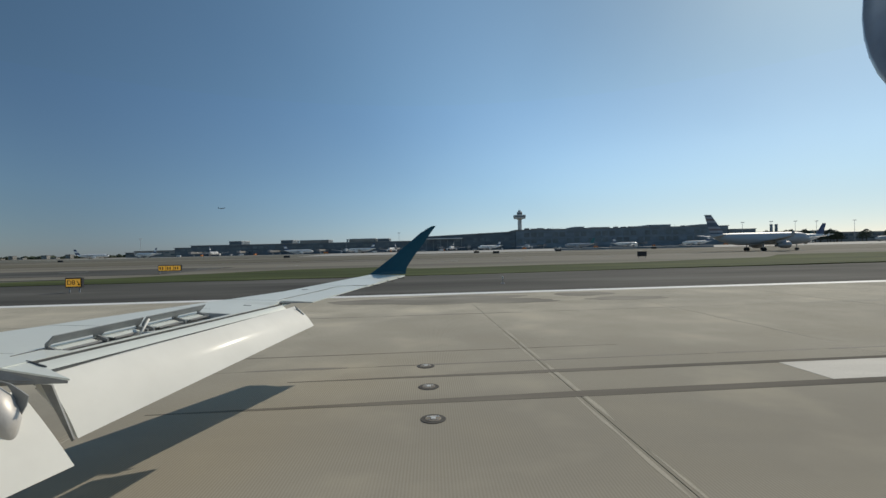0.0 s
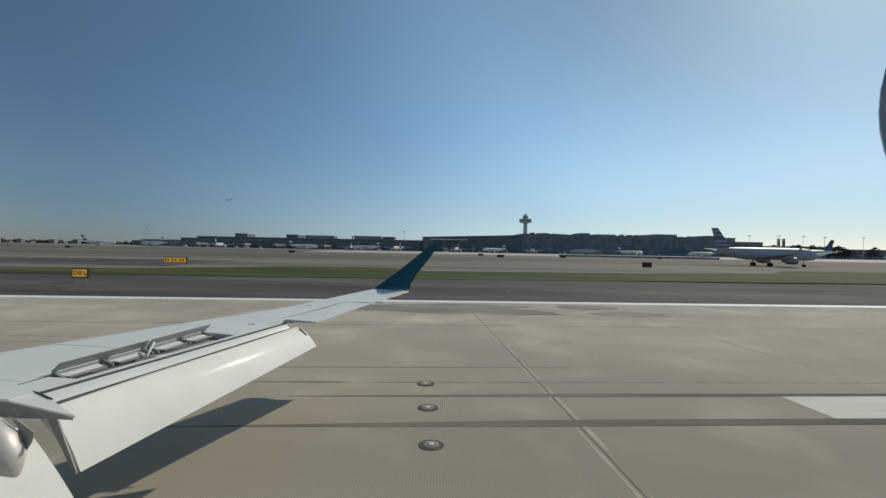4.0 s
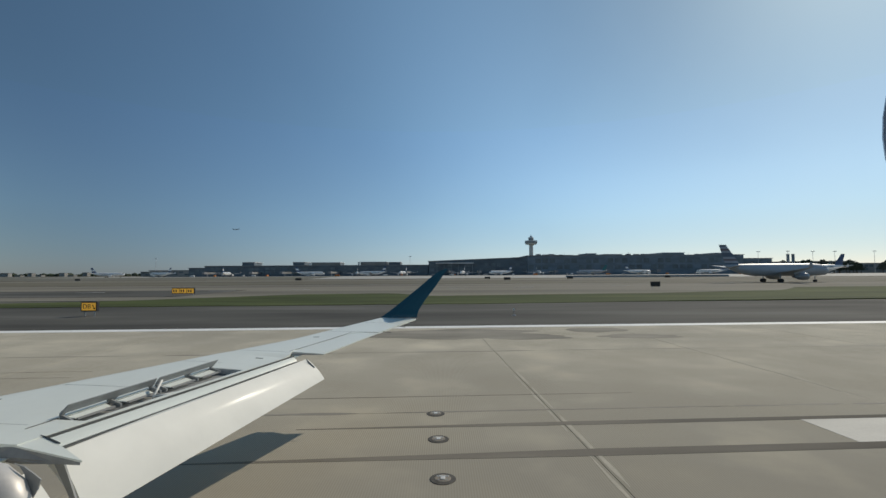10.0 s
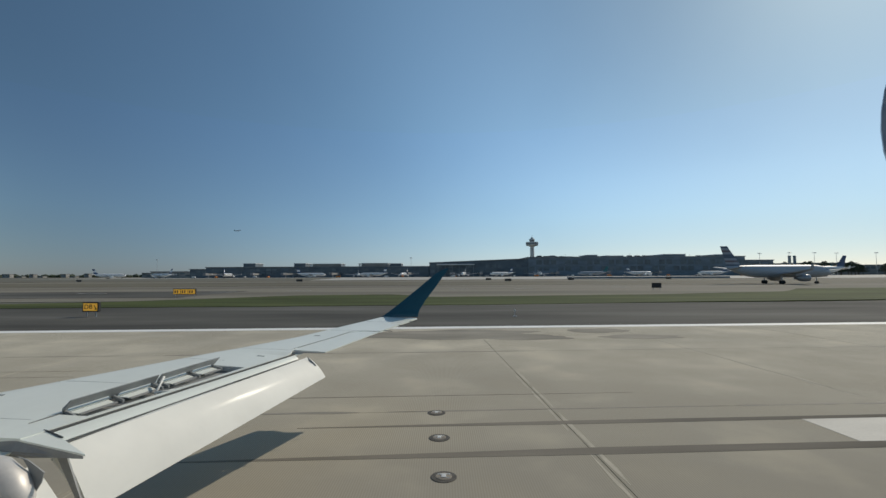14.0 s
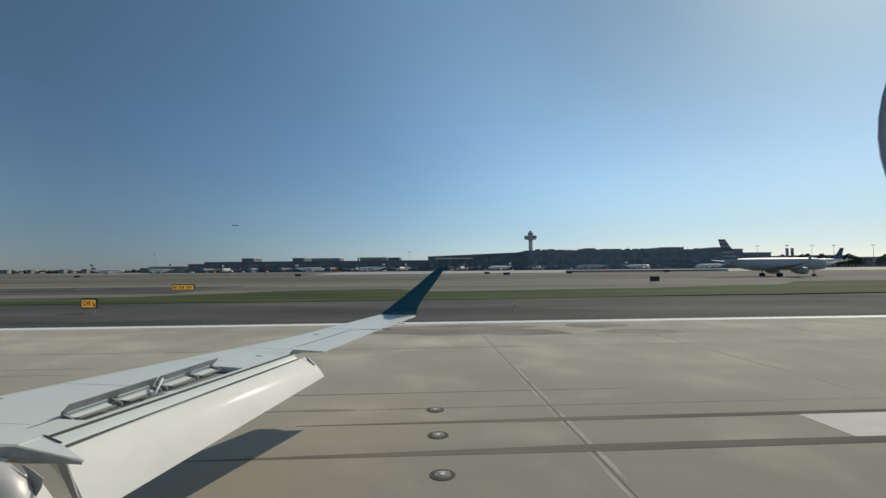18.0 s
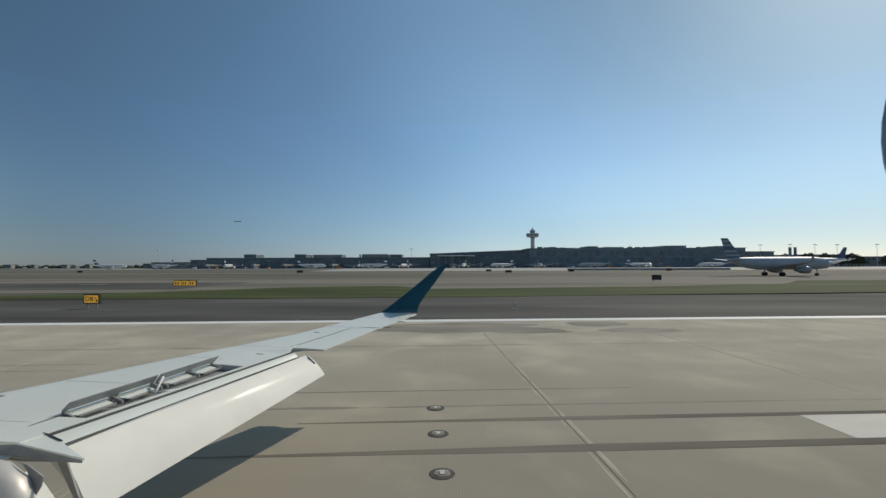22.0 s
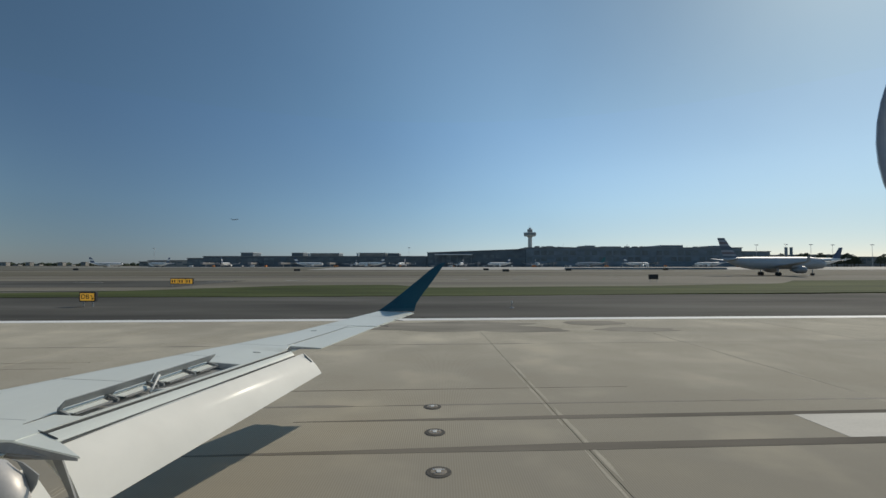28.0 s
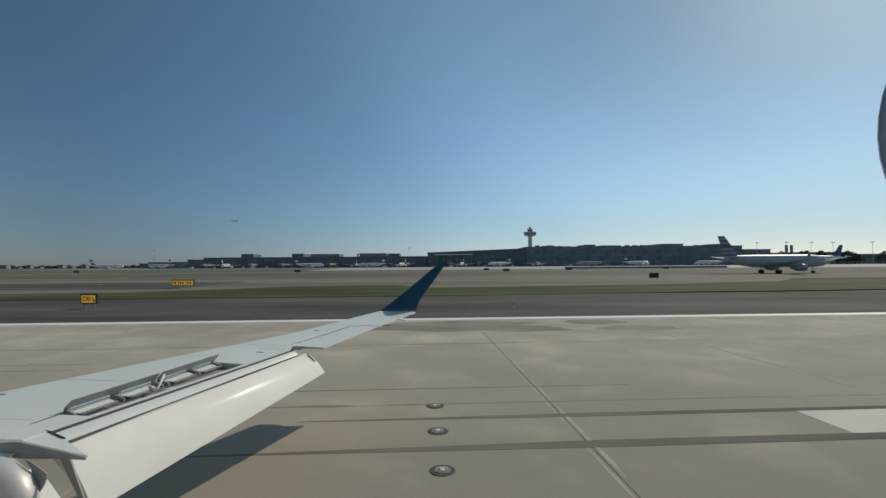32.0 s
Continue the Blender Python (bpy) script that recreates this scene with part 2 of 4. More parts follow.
winglet_blue = paint("winglet_blue", (0.010, 0.074, 0.105), 0.35, vary=0.12, size=0.6, fine=12, coat=0.3, grain=0.02)
fairing_metal = paint("fairing_metal", (0.58, 0.555, 0.525), 0.45, metal=0.2, vary=0.12, size=0.3, fine=25)
bare_metal = paint("bare_metal", (0.62, 0.61, 0.60), 0.28, metal=0.85, vary=0.08, size=0.4, fine=25)
# Darker than bare_metal: the intake lip's shade is put into the colour.
lip_metal = paint("lip_metal", (0.34, 0.33, 0.35), 0.38, metal=0.8, vary=0.1, size=0.4, fine=25)
fuselage_white = paint("fuselage_paint", (0.74, 0.74, 0.73), 0.35, vary=0.04, size=1.5, fine=7, coat=0.2, grain=0.015)
airliner_white = paint("airliner_white", (0.78, 0.78, 0.77), 0.35, vary=0.05, size=6, fine=1.5)
stripe_blue = paint("stripe_blue", (0.12, 0.145, 0.19), 0.5, vary=0.1, size=3)
stripe_pale = paint("stripe_pale", (0.38, 0.39, 0.42), 0.5, vary=0.1, size=3)
stripe_red = paint("stripe_red", (0.20, 0.145, 0.155), 0.5, vary=0.1, size=3)
airliner_silver = paint("airliner_silver", (0.42, 0.44, 0.47), 0.5, metal=0.15, vary=0.06, size=5, fine=1.5)
dark_glass = paint("dark_glass", (0.02, 0.025, 0.03), 0.12, vary=0.2, size=4, fine=1)
terminal_glass = paint("terminal_glass", (0.14, 0.17, 0.19), 0.3, vary=0.25, size=9, fine=0.6, per_object=0.3)
tyre_black = paint("tyre_black", (0.025, 0.025, 0.025), 0.85, vary=0.2, size=0.4)
engine_grey = paint("engine_grey", (0.30, 0.31, 0.33), 0.4, metal=0.4, vary=0.1, size=1, fine=5)
tail_blue = paint("tail_blue", (0.05, 0.085, 0.17), 0.4, vary=0.1, size=3)
tail_red = paint("tail_red", (0.36, 0.09, 0.09), 0.4, vary=0.1, size=3)
tail_teal = paint("tail_teal", (0.03, 0.16, 0.17), 0.4, vary=0.1, size=3)
facade_black = paint("facade_black", (0.115, 0.145, 0.17), 0.6, vary=0.25, size=18, fine=0.5, stretch=(1, 1, 3), per_object=0.2)
facade_dark = paint("facade_dark", (0.185, 0.23, 0.27), 0.6, vary=0.25, size=18, fine=0.5, stretch=(1, 1, 3), per_object=0.2)
facade_pale = paint("facade_pale", (0.30, 0.29, 0.27), 0.8, vary=0.2, size=14, fine=0.6, per_object=0.2)
roof_grey = paint("roof_grey", (0.24, 0.24, 0.245), 0.7, vary=0.2, size=12, fine=0.7)
roof_white = paint("roof_white", (0.70, 0.70, 0.69), 0.45, vary=0.1, size=12, fine=0.7)
tower_concrete = paint("tower_concrete", (0.60, 0.59, 0.57), 0.8, vary=0.12, size=9, fine=0.8)
foliage = paint("foliage", (0.045, 0.062, 0.028), 0.9, vary=0.3, size=6, fine=1, per_island=0.5)
bark = paint("bark", (0.10, 0.08, 0.06), 0.9, size=0.8)
mast_grey = paint("mast_grey", (0.50, 0.51, 0.52), 0.6, size=1)
steel_grey = paint("steel_grey", (0.32, 0.33, 0.34), 0.5, metal=0.4, size=1)
sign_yellow = paint("sign_yellow", (0.75, 0.44, 0.05), 0.5, vary=0.08, size=0.7)
sign_yellow.node_tree.nodes["Principled BSDF"].inputs["Emission Color"].default_value = (0.9, 0.45, 0.05, 1)
sign_yellow.node_tree.nodes["Principled BSDF"].inputs["Emission Strength"].default_value = 0.3
sign_black = paint("sign_black", (0.025, 0.025, 0.025), 0.5, vary=0.2, size=0.7)
ring_dark = paint("ring_dark", (0.075, 0.068, 0.058), 0.8, vary=0.3, size=0.15, fine=40)
cast_iron = paint("cast_iron", (0.27, 0.24, 0.20), 0.9, gloss=0.2, vary=0.3, size=0.2, fine=40)
lamp_glass = paint("lamp_glass", (0.66, 0.65, 0.62), 0.4, vary=0.05, size=0.2)
orange_paint = paint("orange_paint", (0.60, 0.20, 0.04), 0.5, size=0.8)
vehicle_white = paint("vehicle_white", (0.68, 0.68, 0.67), 0.4, size=2)


# ---- building helpers ----
def part(name, bm, material, parent=None, label="", smooth=False):
    me = bpy.data.meshes.new(name)
    bmesh.ops.recalc_face_normals(bm, faces=bm.faces)
    bm.to_mesh(me)
    bm.free()
    for mat in material if isinstance(material, (list, tuple)) else (material,):
        me.materials.append(mat)
    if smooth:
        for p in me.polygons:
            p.use_smooth = True
    ob = new(name, me)
    ob.parent = parent
    if label:
        ob["label"] = label
    return ob


def hull_box(bm, x0, x1, y0, y1, z0, z1, bevel=0.0):
    c = bmesh.ops.create_cube(bm, size=1, matrix=Matrix.LocRotScale(((x0 + x1) / 2, (y0 + y1) / 2, (z0 + z1) / 2), None, (x1 - x0, y1 - y0, z1 - z0)))
    if bevel:
        es = list({e for v in c["verts"] for e in v.link_edges})
        bmesh.ops.bevel(bm, geom=es, offset=bevel, segments=2, affect="EDGES", profile=0.5)
    return bm


def solid(x0, x1, y0, y1, z0, z1, bevel=0.0):
    return hull_box(bmesh.new(), x0, x1, y0, y1, z0, z1, bevel)


def rings(bm, loops, cap=True):
    """Skins a row of closed loops that have the same number of points."""
    vs = [[bm.verts.new(p) for p in lp] for lp in loops]
    n = len(vs[0])
    for a, b in zip(vs, vs[1:]):
        for i in range(n):
            bm.faces.new((a[i], a[(i + 1) % n], b[(i + 1) % n], b[i]))
    if cap:
        bm.faces.new(vs[0])
        bm.faces.new(vs[-1][::-1])
    return bm


def tube(path, radii, n=12, flat=1.0):
    """A round body along a path of points."""
    bm = bmesh.new()
    loops = []
    for i, p in enumerate(path):
        a, b = Vector(path[max(i - 1, 0)]), Vector(path[min(i + 1, len(path) - 1)])
        q = (b - a).to_track_quat("Z", "Y")
        loops.append([Vector(p) + q @ Vector((radii[i] * math.cos(k * math.tau / n), flat * radii[i] * math.sin(k * math.tau / n), 0)) for k in range(n)])
    return rings(bm, loops)


def slab_prism(points, thick):
    """An upright prism under an outline of 3D points."""
    bm = bmesh.new()
    return rings(bm, [[Vector(p) for p in points], [Vector(p) - Vector((0, 0, thick)) for p in points]])


def thing(name, label, category, group="", kind="", at=(0, 0, 0), turn=0.0):
    ob = new(name)
    ob.matrix_basis = pose(*at, 0, 0, turn)
    return tagged(ob, label, category, group, kind)


# ---- ground: bands run along the runway, which is turned a little against the jet ----
YAW = 2.7
RUN = pose(0, 0, 0, 0, 0, YAW)


def on_ground(u, v, z=0.0):
    return RUN @ Vector((u, v, z))


def sheet(name, outline, z, material, label, category, thick=0.03, kind="structure", parent=None):
    pts = [on_ground(u, v, z) for u, v in outline]
    bm = slab_prism(pts, thick)
    ob = part(name, bm, material, parent)
    if parent is None:
        tagged(ob, label, category, kind=kind)
    return ob


def wavy(u0, u1, v0, v1, a, seed, n=60):
    """A band's outline with uneven long edges."""
    rnd = random.Random(seed)
    p1, p2 = rnd.random() * 9, rnd.random() * 9
    us = [u0 + (u1 - u0) * i / n for i in range(n + 1)]
    near = [(u, v0 + a * noise.noise((u * 0.02, p1, 0)) * 2) for u in us]
    far = [(u, v1 + a * noise.noise((u * 0.015, p2, 5)) * 2) for u in us]
    return near + far[::-1]


sheet("ground", [(-4500, -1500), (4500, -1500), (4500, 4800), (-4500, 4800)], -0.10, far_ground, "flat open airfield ground of dry grass and dirt reaching the horizon", "ground", 0.5)
LINE = 25.7
sheet("shoulder", [(-700, LINE + 0.45), (700, LINE + 0.45), (700, 46.5), (-700, 46.5)], -0.02, asphalt, "dark asphalt runway shoulder beyond the white edge line", "pavement", 0.3)


def between(stops, u):
    """Straight lines between (u, v) stops."""
    for (u0, v0), (u1, v1) in zip(stops, stops[1:]):
        if u <= u1:
            return v0 + (v1 - v0) * (u - u0) / (u1 - u0)
    return stops[-1][1]


def verge(near, far, seed, step=2.0):
    """A grass verge between two broken lines, with ragged edges."""
    u0, u1 = near[0][0], near[-1][0]
    us = [u0 + (u1 - u0) * i / round((u1 - u0) / step) for i in range(round((u1 - u0) / step) + 1)]
    ragged = lambda u, v, k: v + 0.5 * noise.noise((u * 0.3, seed, k)) + 0.9 * noise.noise((u * 0.05, seed, k + 3))
    return [(u, ragged(u, between(near, u), 0)) for u in us] + [(u, ragged(u, between(far, u), 7)) for u in us[::-1]]


sheet("grass_strip", verge([(-75, 45.0), (-16, 45.1), (2, 45.5), (25, 46.9), (51, 48.6), (300, 50.0)],
                           [(-75, 46.6), (-48, 50), (-34, 56), (-18, 69.5), (-4, 71), (1, 61.5), (35, 65.5), (59, 72.5), (73, 86.5), (140, 89), (300, 90)], 3.3),
      0.02, green_grass, "strip of mown green grass between runway shoulder and taxiway", "grass", 0.1, "stuff")
sheet("grass_strip", wavy(-420, -76, 46.4, 60, 3.0, 8, 140), 0.026, dull_grass, "thin patch of dull worn grass beside the asphalt", "grass", 0.1, "stuff")
sheet("taxiway", [(-900, 57), (900, 57), (900, 137), (-900, 137)], -0.04, taxi_concrete, "pale worn concrete taxiway parallel to the runway", "taxiway", 0.3)
sheet("taxiway_apron", wavy(-900, -34, 66, 92, 1.2, 31), -0.025, asphalt, "dark worn asphalt apron joining the taxiways", "taxiway", 0.2)
sheet("dry_grass_field", wavy(-900, 900, 134, 208, 6, 11, 120), -0.01, dry_grass, "brown dry grass field between the taxiways", "grass", 0.1, "stuff")
sheet("outer_taxiway", [(-1200, 205), (1200, 205), (1200, 262), (-1200, 262)], -0.05, taxi_concrete, "second concrete taxiway in front of the terminals", "taxiway", 0.2)
sheet("far_dry_grass", wavy(-1200, 1200, 262, 300, 7, 21, 120), -0.02, dry_grass, "far band of dry brown grass before the apron", "grass", 0.1, "stuff")
sheet("apron", [(-72, 296), (1500, 296), (1500, 900), (-560, 900), (-560, 655), (-110, 645)], -0.04, apron_concrete, "wide pale concrete parking apron before the terminals", "apron", 0.2)

# ---- own jet: wing, winglet, flap, spoilers ----
jet = thing("regional_jet", "white regional jet with lowered flap, raised spoilers and blue winglet", "airplane")


def lin(a, b, t):
    return a + (b - a) * t


def table(y, rows):
    """Straight lines between (y, value) rows, carried on past both ends."""
    for (y0, v0), (y1, v1) in zip(rows, rows[1:]):
        if y <= y1 or (y1, v1) == rows[-1]:
            return lin(v0, v1, (y - y0) / (y1 - y0))


def lead(y):
    return -1.44 - (10.7 - y) * 0.51


def cove(y):
    return table(y, [(3.75, -3.20), (7.1, -2.30), (7.2, -2.39), (8.9, -1.77), (9.0, -1.22), (10.7, -0.62)])


def trail(y):
    return -1.85 + (y - 7.2) * 0.351


def skin_z(x, y):
    """Height of the upper skin: a gently arched sheet that droops to a rounded nose."""
    crest = table(y, [(4.7, 1.775), (8.3, 1.83), (10.7, 1.965)])
    aft = table(y, [(3.75, 1.69), (7.1, 1.735), (8.9, 1.84), (10.7, 1.925)])
    c = max(0.5, (trail(y) if y > 7 else cove(y)) - lead(y))
    s = (x - lead(y)) / c
    z = lin(crest, aft, max(0, min(1.3, s)) ** 1.4)
    if s < 0.12:
        z -= 0.9 * c * (0.12 - s) ** 2
    return z


def skin(y0, y1, xa, xb, name, material, thick=0.02, dz=0.0, ny=14, nx=10, label="", smooth=True):
    """A piece of wing skin between two spanwise stations and two chordwise lines."""
    bm = bmesh.new()
    top, low = [], []
    for i in range(ny + 1):
        y = lin(y0, y1, i / ny)
        a, b = xa(y), xb(y)
        row, under = [], []
        for j in range(nx + 1):
            x = lin(a, b, j / nx)
            z = skin_z(x, y) + dz
            row.append(bm.verts.new((x, y, z)))
            under.append(bm.verts.new((x, y, z - thick)))
        top.append(row)
        low.append(under)
    for i in range(ny):
        for j in range(nx):
            bm.faces.new((top[i][j], top[i][j + 1], top[i + 1][j + 1], top[i + 1][j]))
            bm.faces.new((low[i][j], low[i + 1][j], low[i + 1][j + 1], low[i][j + 1]))
    for i in range(ny):
        bm.faces.new((top[i][0], top[i + 1][0], low[i + 1][0], low[i][0]))
        bm.faces.new((top[i][nx], low[i][nx], low[i + 1][nx], top[i + 1][nx]))
    for j in range(nx):
        bm.faces.new((top[0][j], low[0][j], low[0][j + 1], top[0][j + 1]))
        bm.faces.new((top[ny][j], top[ny][j + 1], low[ny][j + 1], low[ny][j]))
    return part(name, bm, material, jet, label, smooth=False)


def hinge(y):
    return lin(-3.42, -3.03, (y - 4.15) / 1.9)


SP0, SP1 = 4.10, 6.08
nose = lambda y: lead(y) - 0.16
inset = lambda y: max(min(hinge(y), cove(y) - 0.25), lead(y) + 0.12)
skin(-0.6, 10.7, nose, lambda y: hinge(y) if y < 7 else inset(y), "front_skin", wing_white, 0.10, ny=60, nx=14, label="light grey painted wing skin with faint streaks")
skin(0.2, 3.30, hinge, lambda y: hinge(y) + 0.34, "rear_skin", wing_white, 0.03, ny=6, nx=3)
skin(3.57, SP0, hinge, cove, "rear_skin", wing_white, 0.03, ny=6, nx=3)
skin(SP1, 7.15, hinge, cove, "rear_skin", wing_white, 0.03, ny=8, nx=4)
skin(7.15, 8.95, inset, cove, "rear_skin", wing_white, 0.03, ny=8, nx=4)
skin(8.95, 10.7, inset, trail, "rear_skin", wing_white, 0.03, ny=8, nx=6)
skin(7.2, 8.92, lambda y: cove(y) + 0.012, trail, "aileron", wing_white, 0.014, dz=-0.006, ny=8, nx=4, label="light grey aileron panel")
skin(SP0, SP1, lambda y: hinge(y) - 0.01, lambda y: cove(y) - 0.045, "spoiler_bay", wing_grey, 0.02, dz=-0.075, ny=10, nx=3, label="grey open bay under the raised spoilers")
skin(SP0, SP1, lambda y: cove(y) - 0.045, cove, "bay_lip", wing_white, 0.05, ny=10, nx=2)
skin(SP0 - 0.01, SP0, hinge, cove, "bay_side", wing_dark, 0.09, dz=-0.004, ny=1, nx=3)
skin(SP1 - 0.016, SP1 - 0.006, lambda y: hinge(y) + 0.01, lambda y: cove(y) - 0.05, "bay_side", seam_grey, 0.066, dz=-0.004, ny=1, nx=3)
# lower skin and spar that close the wing box
bm = bmesh.new()
loops = []
for k in range(24):
    y = lin(-0.6, 10.7, k / 23)
    a, b = nose(y), (trail(y) - 0.34 if y > 7.2 else cove(y) - 0.02)
    t = lin(0.34, 0.09, max(0, y - 1.2) / 9.5) if y < 7.1 else 0.05
    za, zb = skin_z(a, y) - 0.03, skin_z(b, y) - 0.04
    loops.append([(a, y, za - 0.06), (b, y, zb - (0.0 if y > 7.2 else 0.05)), (b - 0.05, y, zb - (0.01 if y > 7.2 else 0.09)), (lin(a, b, 0.45), y, min(za, zb) - t), (a + 0.05, y, za - t * 0.6)])
rings(bm, loops)
part("lower_skin", bm, wing_white, jet)


# spoilers, each a thin wedge held above its hinge line on legs, with open slots between the legs
def raised(y, f, o):
    """A point of a raised spoiler: f metres up its chord from the hinge, o metres off its plane."""
    up = radians(55)
    h = Vector((hinge(y), y, skin_z(hinge(y), y)))
    n = Vector((0.975, -0.2, 0)) * math.cos(up) + Vector((0, 0, math.sin(up)))
    return h + n * f + Vector((-math.sin(up), 0, math.cos(up))) * o


def spoiler(y0, y1, legs):
    bm = bmesh.new()
    loops = []
    for y in (y0, y1):
        c = 0.126 if y < 5.5 else 0.120
        slant = Vector((0, 0.03 if y == y0 and y0 < 4.5 else 0.0, 0)) + (Vector((0, 0.06, 0)) if y == y1 and y1 > 6 else Vector())
        loops.append([raised(y, SLOT, -0.010), raised(y, c, -0.004) + slant, raised(y, c, 0.004) + slant, raised(y, SLOT, 0.010)])
    rings(bm, loops)
    panel = part("spoiler", bm, [spoiler_grey], jet, "raised grey spoiler panel")
    for ya, yb in legs:
        bm = bmesh.new()
        rings(bm, [[raised(y + k * 0.012, 0.0, -0.008), raised(y - k * 0.006, SLOT + 0.004, -0.008), raised(y - k * 0.006, SLOT + 0.004, 0.008), raised(y + k * 0.012, 0.0, 0.008)] for y, k in ((ya, 1), (yb, -1))])
        part("hinge_leg", bm, spoiler_grey, panel)
    return panel


SLOT = 0.042
bm = bmesh.new()
rings(bm, [[(hinge(y) + dx, y, skin_z(hinge(y), y) - dz) for dx, dz in ((0.002, 0.014), (0.008, 0.014), (0.008, 0.098), (0.002, 0.098))] for y in [lin(SP0 + 0.012, SP1 - 0.018, k / 10) for k in range(11)]])
part("bay_front", bm, bay_dark, jet, "dark front wall of the spoiler bay")
spoiler(4.15, 5.13, ((4.15, 4.19), (4.60, 4.70), (5.09, 5.13)))
spoiler(5.17, 6.06, ((5.17, 5.21), (5.60, 5.68), (6.02, 6.06)))


def bar(name, a, b, r, material, label="", n=8):
    return part(name, tube([a, b], [r, r], n), material, jet, label, smooth=True)


def bay_point(y, f, dz):
    x = lin(hinge(y), cove(y), f)
    return (x, y, skin_z(x, y) + dz)


for y0, y1 in ((4.20, 4.58), (4.70, 5.06), (5.24, 5.60), (5.70, 6.00)):
    part("bay_panel", slab_prism([bay_point(y0 - 0.01, 0.06, -0.012), bay_point(y1, 0.06, -0.010), bay_point(y1 - 0.02, 0.25, -0.020), bay_point(y0 + 0.02, 0.25, -0.022)], 0.010), wing_white, jet, "white painted panel in the spoiler bay")
    part("bay_rail", slab_prism([bay_point(y0 + 0.012, 0.30, -0.020), bay_point(y1 - 0.012, 0.30, -0.018), bay_point(y1 - 0.012, 0.35, -0.020), bay_point(y0 + 0.012, 0.35, -0.022)], 0.014), wing_grey, jet)
for y in (4.17, 4.64, 5.11, 5.19, 5.65, 6.03):
    part("hinge_bracket", slab_prism([bay_point(y - 0.010, 0.02, 0.02), bay_point(y + 0.010, 0.02, 0.02), bay_point(y + 0.010, 0.32, -0.02), bay_point(y - 0.010, 0.32, -0.02)], 0.03), spoiler_grey, jet)
bar("actuator", bay_point(4.86, 0.66, -0.02), bay_point(5.13, 0.30, 0.085), 0.012, flap_white, "white spoiler actuator rod")
bar("actuator", bay_point(5.14, 0.84, -0.03), bay_point(4.88, 0.66, -0.01), 0.012, flap_white)
part("bay_panel_line", slab_prism([(hinge(4.1) - 0.02, 3.86, skin_z(hinge(3.86), 3.86) + 0.004), (hinge(4.1) + 0.02, 4.13, skin_z(hinge(4.1), 4.1) + 0.004), (hinge(4.1) + 0.04, 4.12, skin_z(hinge(4.1), 4.1) + 0.004)], 0.006), wing_dark, jet)

# vane and main flap behind the cove
def strip(name, material, stations, thick, label="", smooth=False):
    """A lofted strip; each station is a row of points from front to back."""
    bm = bmesh.new()
    loops = []
    for row in stations:
        n = len(row)
        under = []
        for i, p in enumerate(row):
            d = Vector(row[min(i + 1, n - 1)]) - Vector(row[max(i - 1, 0)])
            nrm = Vector((d.z, 0, -d.x)).normalized()
            if nrm.z > 0:
                nrm = -nrm
            under.append(Vector(p) + nrm * thick * (1 - i / (n - 1)) ** 0.6 * (0.35 + 0.65 * min(1, i / 1.0)))
        loops.append([Vector(p) for p in row] + under[::-1])
    rings(bm, loops)
    ob = part(name, bm, material, jet, label)
    if smooth:
        n = len(stations[0])
        for q in ob.data.polygons:
            q.use_smooth = q.index < (len(stations) - 1) * 2 * n and q.normal.z > 0.2
    return ob


def span_rows(a_in, b_in, a_out, b_out, bow, n=7, m=10):
    """Stations from the inner to the outer end; front a, back b, bowed upward between."""
    rows = []
    for k in range(m + 1):
        t = k / m
        a, b = Vector(a_in).lerp(Vector(a_out), t), Vector(b_in).lerp(Vector(b_out), t)
        row = []
        for i in range(n + 1):
            s = i / n
            p = a.lerp(b, s)
            p.z += bow * 4 * s * (1 - s)
            p.x += bow * 2 * s * (1 - s)
            row.append(p)
        rows.append(row)
    return rows


# Dark strip put in for the shade of the cove step.
part("cove_seal", slab_prism([(cove(3.72) + 0.004, 3.72, 1.684), (cove(7.1) + 0.004, 7.1, 1.728), (cove(7.1) + 0.012, 7.1, 1.726), (cove(3.72) + 0.012, 3.72, 1.682)], 0.10), wing_dark, jet, "dark strip standing for shade in the gap behind the spoilers")
part("cove_floor", slab_prism([(cove(3.72) + 0.012, 3.72, 1.63), (cove(7.1) + 0.012, 7.1, 1.675), (cove(7.1) + 0.08, 7.08, 1.62), (cove(3.72) + 0.13, 3.64, 1.585)], 0.06), wing_grey, jet)
strip("vane", wing_white, span_rows((-3.175, 3.72, 1.668), (-3.02, 3.69, 1.625), (-2.285, 7.06, 1.711), (-2.215, 7.05, 1.655), 0.005, 4), 0.03, "light grey flap vane strip")
flap_rows = span_rows((-3.018, 3.645, 1.598), (-2.723, 3.600, 1.124), (-2.050, 6.950, 1.702), (-1.779, 6.950, 1.405), 0.024, 16, 30)
for k, row in enumerate(flap_rows):
    row.insert(0, row[0] + Vector((-0.07, 0, lin(0.010, -0.045, k / 30))))
strip("flap", flap_white, flap_rows, 0.11, "large white flap lowered far below the trailing edge")
# Thin dark strip drawn as the shaded line between vane and flap.
part("vane_seal", slab_prism([(-3.018, 3.69, 1.619), (-2.213, 7.05, 1.649), (-2.205, 7.05, 1.645), (-3.004, 3.69, 1.613)], 0.008), wing_dark, jet)
part("flap_tip_rib", slab_prism([(-2.038, 6.880, 1.723), (-1.909, 6.900, 1.593), (-1.971, 6.880, 1.573)], 0.01), wing_grey, jet, "small dark notch at the flap's outer end")
